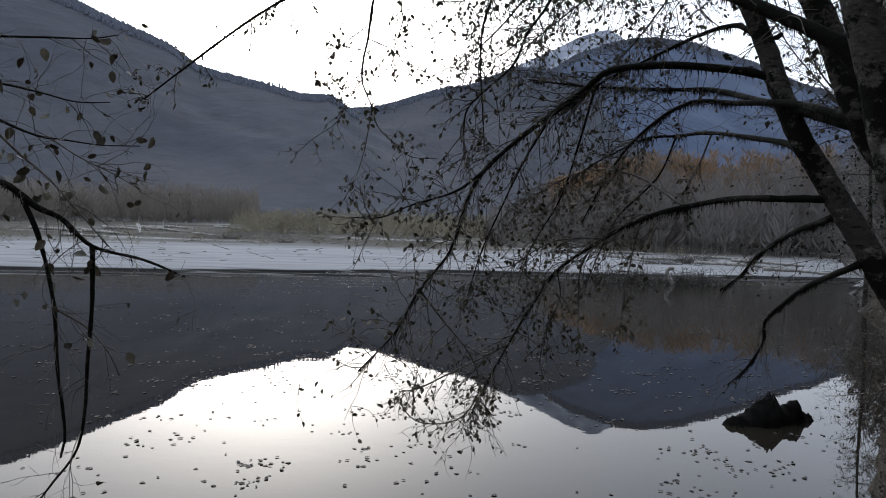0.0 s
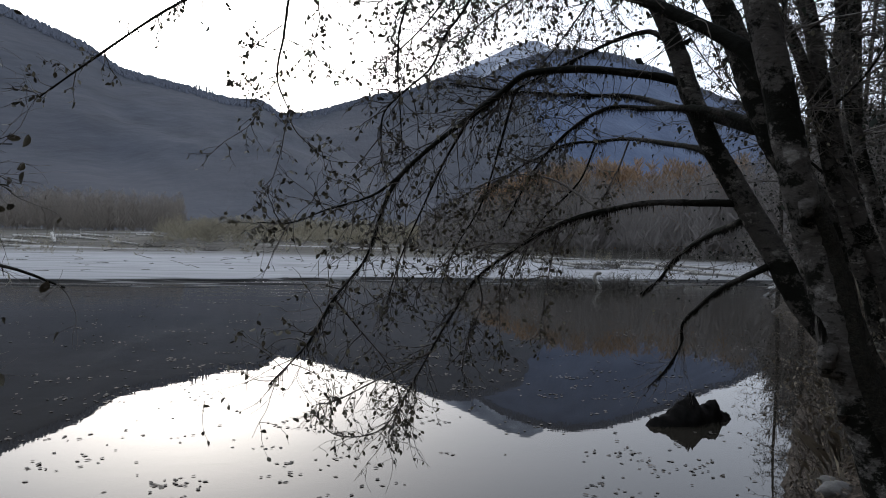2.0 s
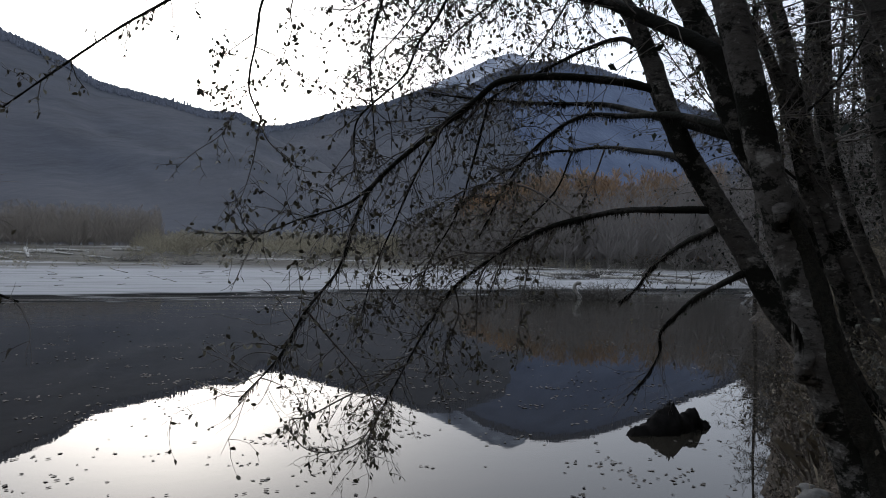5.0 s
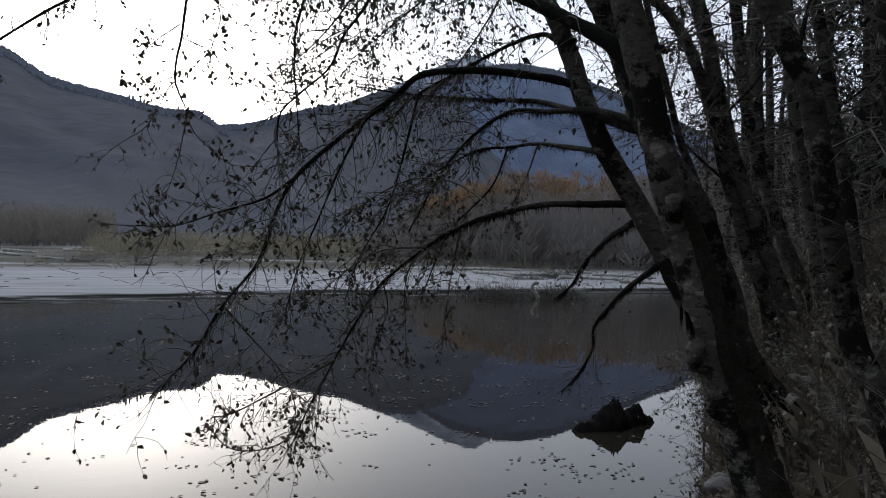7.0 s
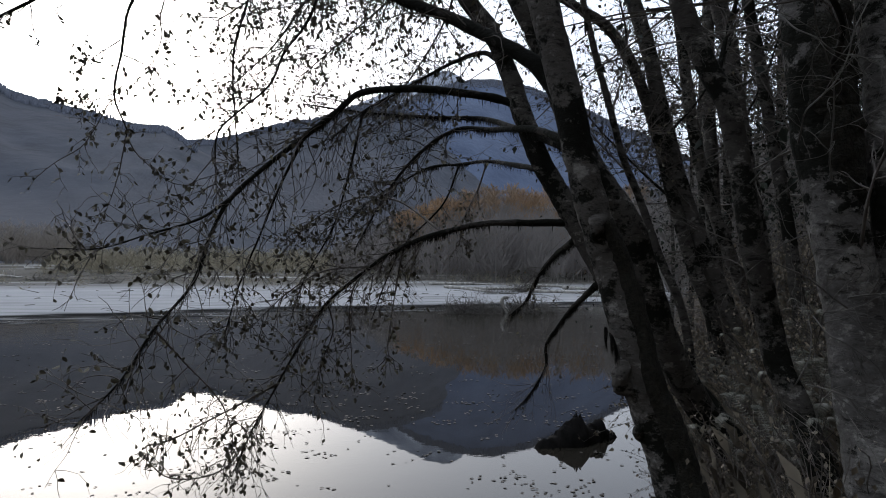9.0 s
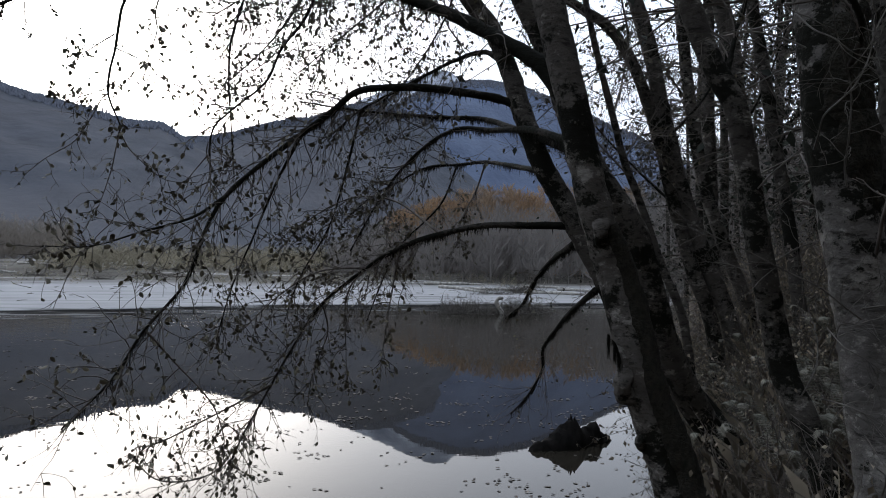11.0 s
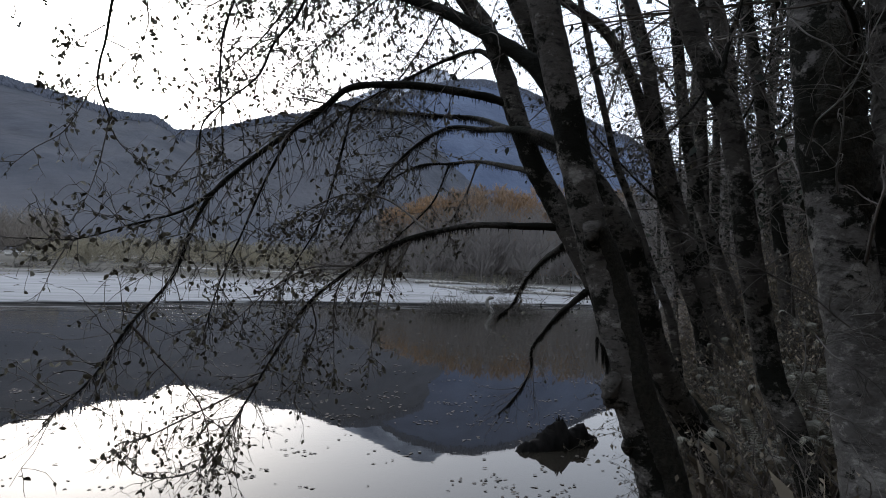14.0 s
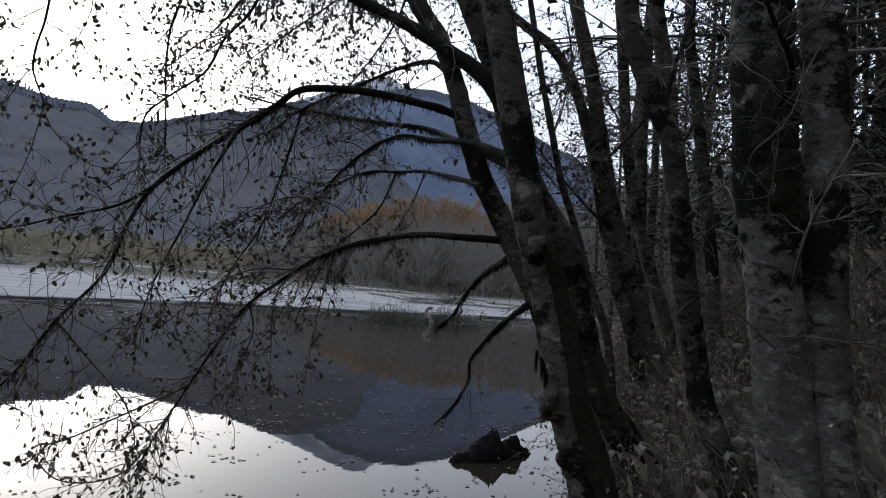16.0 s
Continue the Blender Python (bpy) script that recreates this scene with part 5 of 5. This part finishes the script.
def undergrowth():
    rng.seed(41)
    s, lf, st, bl = Soup(), Soup(), Soup(), Soup()
    v, fc = small_leaf(0.03)
    mats = []
    for n, (x, y, z) in enumerate(bank_spots(5600, 2.2, 8, 2.2, 12, 0.15, 4.5) + bank_spots(900, 5, 24, 6, 36, 0.1, 8)):
        far = 1 if n < 5600 else 2.4
        tw = twig_line((x, y, z - 0.03), (rng.gauss(0, 0.45), rng.gauss(0, 0.45), 1), rng.uniform(0.12, 0.6) * (1.6 if far > 1 else 1), rng.uniform(0, 0.9), 0.2, 5)
        tube(s, tw, 0.0028 if far == 1 else 0.009, 0.0012, 3)
        for q in tw[1:]:
            if rng.random() < 0.7:
                mats.append(leaf_matrix(q + rand_dir() * 0.05, rng.uniform(0.5, 1.2) * far))
    lf.many(mats, v, fc)
    spots = bank_spots(6000, 2.5, 4.7, 2.5, 4.9, 0.02, 4, False) + bank_spots(9000, 2.0, 5.2, 2.4, 7, 0.02, 3, False) + bank_spots(3500, 1.8, 10, 2.0, 15, 0.02, 5, False) + bank_spots(3000, -5, 5, -3, 4, 0.1, 8, False)
    st.many([lie_matrix(x, y, z + rng.uniform(0.004, 0.03), 0.5, rng.uniform(0.5, 1.3)) for x, y, z in spots], v, fc)
    for n, (x, y, z) in enumerate(bank_spots(1100, 1.9, 6, 2.2, 8, 0.15, 4, False) + bank_spots(2200, 1.9, 8, 2.2, 11, 0.15, 4)):
        h, a = rng.uniform(0.06, 0.3) * (0.5 if n < 1100 else 1), rng.uniform(0, 6.28)
        dx, dy = math.cos(a), math.sin(a)
        b = rng.uniform(0.2, 0.9) * h
        bl.add([(x - dy * 0.003, y + dx * 0.003, z - 0.02), (x + dy * 0.003, y - dx * 0.003, z - 0.02), (x + dx * b * 0.4 + dy * 0.002, y + dy * b * 0.4 - dx * 0.002, z + h * 0.7), (x + dx * b, y + dy * b, z + h * 0.85)], [(0, 1, 2), (0, 2, 3)])
    tagged(part("dry_grass", bl, GRASS, None), "dry drooping grass blades on the bank", "grass", kind="stuff")
    tagged(part("undergrowth", s, TWIG, None), "tangle of dry dark stems on the bank", "undergrowth", kind="stuff")
    tagged(part("undergrowth_leaves", lf, GRASS, None), "dull brown-green leaves in the undergrowth", "undergrowth", kind="stuff")
    tagged(part("leaf_litter", st, LITTER_LEAF, None), "brown fallen leaves covering the bank", "leaf litter", kind="stuff")


undergrowth()


def frond_mesh():
    """One arching frond with paired leaflets."""
    s = Soup()
    n = 36
    pts = [np.array((0, 0.62 * math.sin(1.9 * i / n) / 1.0, 0.34 * math.sin(2.2 * i / n) - 0.12 * (i / n) ** 3)) for i in range(n + 1)]
    tube(s, pts, 0.004, 0.001, 3)
    for i in range(2, n):
        u = i / n
        ln = 0.085 * math.sin(math.pi * (0.12 + 0.86 * u)) ** 0.8
        t = unit(pts[i + 1] - pts[i])
        for sd in (-1, 1):
            tip = pts[i] + np.array((sd * ln, 0, 0)) + t * ln * 0.25 - np.array((0, 0, ln * 0.25))
            mid = (pts[i] + tip) / 2 + np.array((0, 0, 0.006))
            s.add([pts[i] - t * 0.005, pts[i] + t * 0.005, mid + t * 0.0045, tip, mid - t * 0.0045], [(0, 1, 2, 4), (4, 2, 3)])
    return s.mesh("frond", FERN)


FROND = frond_mesh()


def fern(fronds):
    root = thing("fern", "drooping grey-green sword fern on the bank", "fern", "ferns on the bank")
    for k in range(fronds):
        ob = part("frond", FROND, None, root)
        ob.matrix_basis = pose(0, 0, 0, rng.uniform(-12, 22), 0, 360 * k / fronds + rng.uniform(-18, 18)) @ Matrix.Scale(rng.uniform(0.34, 0.6), 4)
    return root


rng.seed(51)


def bank_shrub(x, y, size, twigs, seed):
    """A low shrub at the waterline whose thin stems lean out over the water."""
    rng.seed(seed)
    root = thing("bank_shrub", "low leafless brown shrub leaning over the water's edge", "shrub", "shrubs along the waterline")
    s, lf, mats = Soup(), Soup(), []
    for _ in range(twigs):
        px, py = x + rng.gauss(0, size * 0.35), y + rng.gauss(0, size * 0.35)
        tw = twig_line((px, py, land_at(px, py) - 0.03), (rng.gauss(-0.1, 0.5), rng.gauss(0.1, 0.4), 0.8), size * rng.uniform(0.4, 1.0), rng.uniform(0.2, 1.3), 0.2, 7)
        tube(s, tw, 0.0045, 0.0015, 3)
        for k in (2, 4, 5):
            t2 = twig_line(tw[k], unit(tw[k] - tw[k - 1]) + rand_dir() * 0.7, size * 0.25, 0.6, 0.2, 4)
            tube(s, t2, 0.0025, 0.001, 3)
            for q in t2[1:]:
                if rng.random() < 0.35:
                    mats.append(leaf_matrix(q, rng.uniform(0.5, 1.1)))
    tagged(part("twig_growth", s, TWIG, root, "thin dark stems"), kind="stuff")
    lf.many(mats, *leaf_verts(0.045))
    tagged(part("foliage", lf, LITTER_LEAF, root, "sparse withered brown leaves"), kind="stuff")


def bramble(seed, height):
    """A loose knee- to hip-high bush: arching stems set with many small leaves."""
    rng.seed(seed)
    root = thing("bramble_bush", "loose grey-brown bramble bush between the alders", "bush", "brambles under the alders")
    s, lf, mats = Soup(), Soup(), []
    for _ in range(34):
        a = rng.uniform(0, 6.28)
        px, py = rng.gauss(0, 0.16), rng.gauss(0, 0.16)
        tw = smooth_line(twig_line((px, py, -0.12), (0.5 * math.cos(a), 0.5 * math.sin(a), 1), height * rng.uniform(0.6, 1.35), rng.uniform(0.6, 2.0), 0.2, 7), 2)
        tube(s, tw, 0.0036, 0.0012, 4)
        for q in tw[3:]:
            t2 = twig_line(q, rand_dir() + np.array((0, 0, 0.2)), height * rng.uniform(0.08, 0.22), 0.4, 0.3, 3)
            tube(s, t2, 0.0016, 0.0008, 3)
            for r in t2[1:]:
                if rng.random() < 0.75:
                    mats.append(leaf_matrix(r, rng.uniform(0.5, 1.25)))
    tagged(part("twig_growth", s, PALE_TWIG, root, "thin arching grey stems"), kind="stuff")
    lf.many(mats, *small_leaf(0.036))
    tagged(part("foliage", lf, GRASS, root, "small dull grey-brown leaves"), kind="stuff")
    return root


bushes = [bramble(401, 0.75), bramble(402, 0.95), bramble(403, 0.6)]
rng.seed(404)
for n, (x, y) in enumerate([(4.1, 5.0), (4.5, 5.55), (4.9, 6.2), (4.35, 4.6), (5.2, 5.4), (5.4, 6.9), (3.85, 4.9), (4.75, 5.0), (5.7, 6.2), (6.1, 7.8), (5.0, 4.7), (6.3, 6.9), (5.6, 5.2), (6.9, 8.6), (4.6, 3.9), (7.2, 7.6)]):
    m = pose(x, y, land_at(x, y), 0, 0, rng.uniform(0, 360)) @ Matrix.Scale(rng.uniform(0.8, 1.15), 4)
    if n < 3:
        bushes[n].matrix_basis = m
    else:
        copy_thing(bushes[n % 3], m)

for k, (x, y, size, tw) in enumerate([(3.3, 5.05, 0.32, 14), (3.8, 5.65, 0.4, 20), (4.4, 6.4, 0.5, 26), (5.2, 7.5, 0.6, 30), (6.1, 8.75, 0.7, 34), (7.05, 10.0, 0.8, 40), (8.3, 11.8, 0.9, 44), (9.7, 14.0, 1.2, 60), (11.8, 16.6, 1.4, 60), (14.8, 21.2, 1.8, 60), (18.5, 27.0, 2.2, 60), (23.5, 34.5, 2.6, 60)]):
    bank_shrub(x, y, size, tw, 300 + k)

rng.seed(51)
first = fern(11)
fern_spots = [(3.4, 3.78), (3.6, 3.6), (3.85, 3.95), (3.45, 3.15), (3.65, 3.05), (4.15, 4.35), (4.3, 3.8), (4.7, 4.8), (5.0, 4.4), (3.8, 3.3), (4.5, 4.2), (4.23, 4.49), (4.05, 4.13), (3.8, 4.31), (3.81, 4.76), (3.62, 4.5), (4.57, 4.96), (4.82, 5.86), (3.75, 3.69), (3.5, 4.2), (4.1, 5.1), (5.2, 5.6), (4.4, 5.4)]
for n, (x, y) in enumerate(fern_spots):
    m = pose(x, y, land_at(x, y), 0, 0, rng.uniform(0, 360))
    if n == 0:
        first.matrix_basis = m
    else:
        copy_thing(first, m)


def rock(name, label, p, size, seed):
    bm = bmesh.new()
    bmesh.ops.create_icosphere(bm, subdivisions=3, radius=1)
    for v in bm.verts:
        q = v.co * (1 + 0.35 * noise.noise(v.co * 1.3 + Vector((seed, 0, 0))) + 0.12 * noise.noise(v.co * 4 + Vector((seed, 3, 0))))
        v.co = Vector((q.x * size[0], q.y * size[1], max(q.z, -0.5) * size[2]))
    me = bpy.data.meshes.new(name)
    bm.to_mesh(me)
    bm.free()
    me.materials.append(STONE)
    me.shade_smooth()
    ob = tagged(new(name, me), label, "stone", "stones on the bank")
    ob.location = p
    ob.rotation_euler = (0, 0, seed)


for k, (x, y, sx) in enumerate([(3.08, 4.3, 0.1), (3.3, 4.62, 0.07), (3.05, 4.75, 0.05), (3.6, 5.1, 0.08), (3.4, 5.3, 0.05), (2.9, 4.5, 0.05), (3.9, 5.6, 0.06), (2.75, 4.3, 0.06), (2.85, 4.75, 0.045), (3.15, 5.0, 0.06), (3.0, 5.05, 0.04), (3.3, 5.45, 0.055), (3.7, 5.75, 0.05), (2.6, 4.55, 0.05), (3.2, 4.45, 0.045)]):
    rock("stone", "pale grey stone lying among fallen leaves", (x, y, land_at(x, y) + 0.01), (sx, sx * 0.75, sx * 0.55), k * 1.7)


# ---- things on the water ----
def floating():
    rng.seed(61)
    s = Soup()
    v, fc = leaf_verts(1.0, 0.3)
    mats = []
    for n in range(1150):
        if n < 280:
            a, r = rng.uniform(-34, 36), rng.uniform(8, 18)
        else:
            a, r = rng.uniform(-36, 36), rng.uniform(14, 46)
        x, y = 0.8 + r * math.sin(radians(a)), 1 + r * math.cos(radians(a))
        if float(bank_distance(np.array([x]), np.array([y]))[0]) > -0.2:
            continue
        for _ in range(1 if rng.random() < 0.75 else rng.randint(3, 11)):
            px, py = x + rng.gauss(0, 0.2), y + rng.gauss(0, 0.12)
            sz = rng.uniform(0.04, 0.08) * (1 + r / 45)
            mats.append(lie_matrix(px, py, 0.008, 0.14, sz))
    s.many(mats, v, fc)
    tagged(part("floating_leaves", s, WATER_LEAF, None), "scattered fallen leaves floating on the river", "fallen leaves", kind="stuff")


floating()


# ---- far bar: driftwood, snag and brush ----
def log(label, a, b, r, group="driftwood logs"):
    root = thing("driftwood_log", label, "log", group)
    s = Soup()
    mid = (np.array(a) + np.array(b)) / 2 + np.array((0, 0, r * 0.3))
    tube(s, smooth_line([a, mid, b], 6), r, r * 0.55, 10, 0.25, a[0])
    part("trunk", s, DRIFT, root)
    d = unit(np.array(b, float) - np.array(a, float))
    for k in range(4):
        s = Soup()
        p = np.array(a) + (np.array(b) - np.array(a)) * (0.2 + 0.2 * k)
        tube(s, twig_line(p, d + rand_dir() + np.array((0, 0, 0.8)), r * 5, 0, 0.1), r * 0.25, r * 0.08, 5)
        part("branch_stub", s, DRIFT, root)


rng.seed(71)
for az, r, ln, turn, rise, rad in [(-24.0, 116, 5.5, -62, 0.9, 0.34), (-22.6, 122, 6.5, 14, 0.5, 0.3), (-24.9, 126, 8, 3, 0.3, 0.26), (-26.4, 112, 7, -8, 0.3, 0.3), (-27.6, 104, 6, 10, 0.2, 0.24), (-21.2, 132, 5, 20, 0.4, 0.24), (-19.2, 110, 4, -12, 0.2, 0.2), (-29.5, 120, 8, 8, 0.4, 0.26), (-17.3, 136, 6, 4, 0.2, 0.24), (-12.5, 138, 9, 3, 0.1, 0.26), (-9.2, 130, 8, -4, 0.1, 0.25), (15.6, 74, 6, -48, 0.4, 0.2), (19, 76, 9, 5, 0.1, 0.2), (24, 70, 8, -6, 0.2, 0.18), (28, 64, 6, 8, 0.3, 0.16), (15, 92, 9, 4, 0.1, 0.22), (22.5, 84, 7, 8, 0.2, 0.2), (26, 78, 7, -12, 0.2, 0.18)]:
    x, y = polar(az, r)
    dx, dy = ln / 2 * math.cos(radians(turn)), ln / 2 * math.sin(radians(turn))
    log("bleached driftwood log stranded on the gravel bar", (x - dx, y - dy, land_at(x - dx, y - dy) + rad * 0.6 + rise), (x + dx, y + dy, land_at(x + dx, y + dy) + rad * 0.3), rad)


def sticks():
    """Small drift sticks, roots and stones strewn over the bar."""
    rng.seed(81)
    s = Soup()
    for _ in range(620):
        a, r = rng.uniform(-48, 34), rng.choice((rng.uniform(56, 80), rng.uniform(92, 135), rng.uniform(92, 135), rng.uniform(92, 135)))
        x, y = polar(a, r)
        z = land_at(x, y)
        ln = rng.uniform(0.3, 1.8) * r / 90
        tube(s, twig_line((x, y, z + 0.03), (rng.choice((-1, 1)), rng.gauss(0, 0.25), rng.gauss(0.05, 0.12)), ln, 0.1, 0.12, 4), 0.035 * r / 70, 0.012, 4)
    tagged(part("drift_sticks", s, STICK, None), "small grey drift sticks strewn over the gravel bar", "driftwood", kind="stuff")


sticks()


def snag():
    root = thing("white_snag", "bleached curved snag standing at the water's edge", "snag")
    s = Soup()
    tube(s, smooth_line([(15.75, 45.0, -0.3), (15.7, 45.0, 0.15), (15.45, 45.0, 0.5), (15.35, 45.0, 0.8), (15.5, 45.0, 1.02), (15.8, 45.0, 1.08)], 6), 0.16, 0.12, 8, 0.25, 2)
    part("trunk", s, DRIFT, root)


snag()


def brush(x, y, w, h, n, label):
    root = thing("brush_pile", label, "brush", "brush piles at the water's edge", at=(0, 0, 0))
    s = Soup()
    z = max(land_at(x, y), -0.1)
    for _ in range(n):
        p = (x + rng.gauss(0, w * 0.3), y + rng.gauss(0, w * 0.2), z - 0.05)
        tube(s, twig_line(p, (rng.gauss(0, 0.9), rng.gauss(0, 0.5), abs(rng.gauss(0.35, 0.4))), h * rng.uniform(0.5, 1.7), 0.7, 0.6, 7), 0.026, 0.009, 3)
    tagged(part("twig_tangle", s, PALE_TWIG, root), kind="stuff")


brush(13.3, 45.6, 2.9, 1.15, 800, "dark tangle of flood brush at the water's edge")
brush(17.3, 45.6, 2.9, 1.15, 800, "dark tangle of flood brush at the water's edge")
brush(26.5, 70, 3.6, 1.8, 200, "leafless dark bush on the gravel bar")
brush(22.0, 66, 4.5, 0.9, 200, "low dark brush on the gravel bar")
brush(-30, 98, 4, 1.6, 150, "leafless dark bush on the gravel bar")
brush(-21, 92, 3, 1.3, 120, "leafless dark bush on the gravel bar")
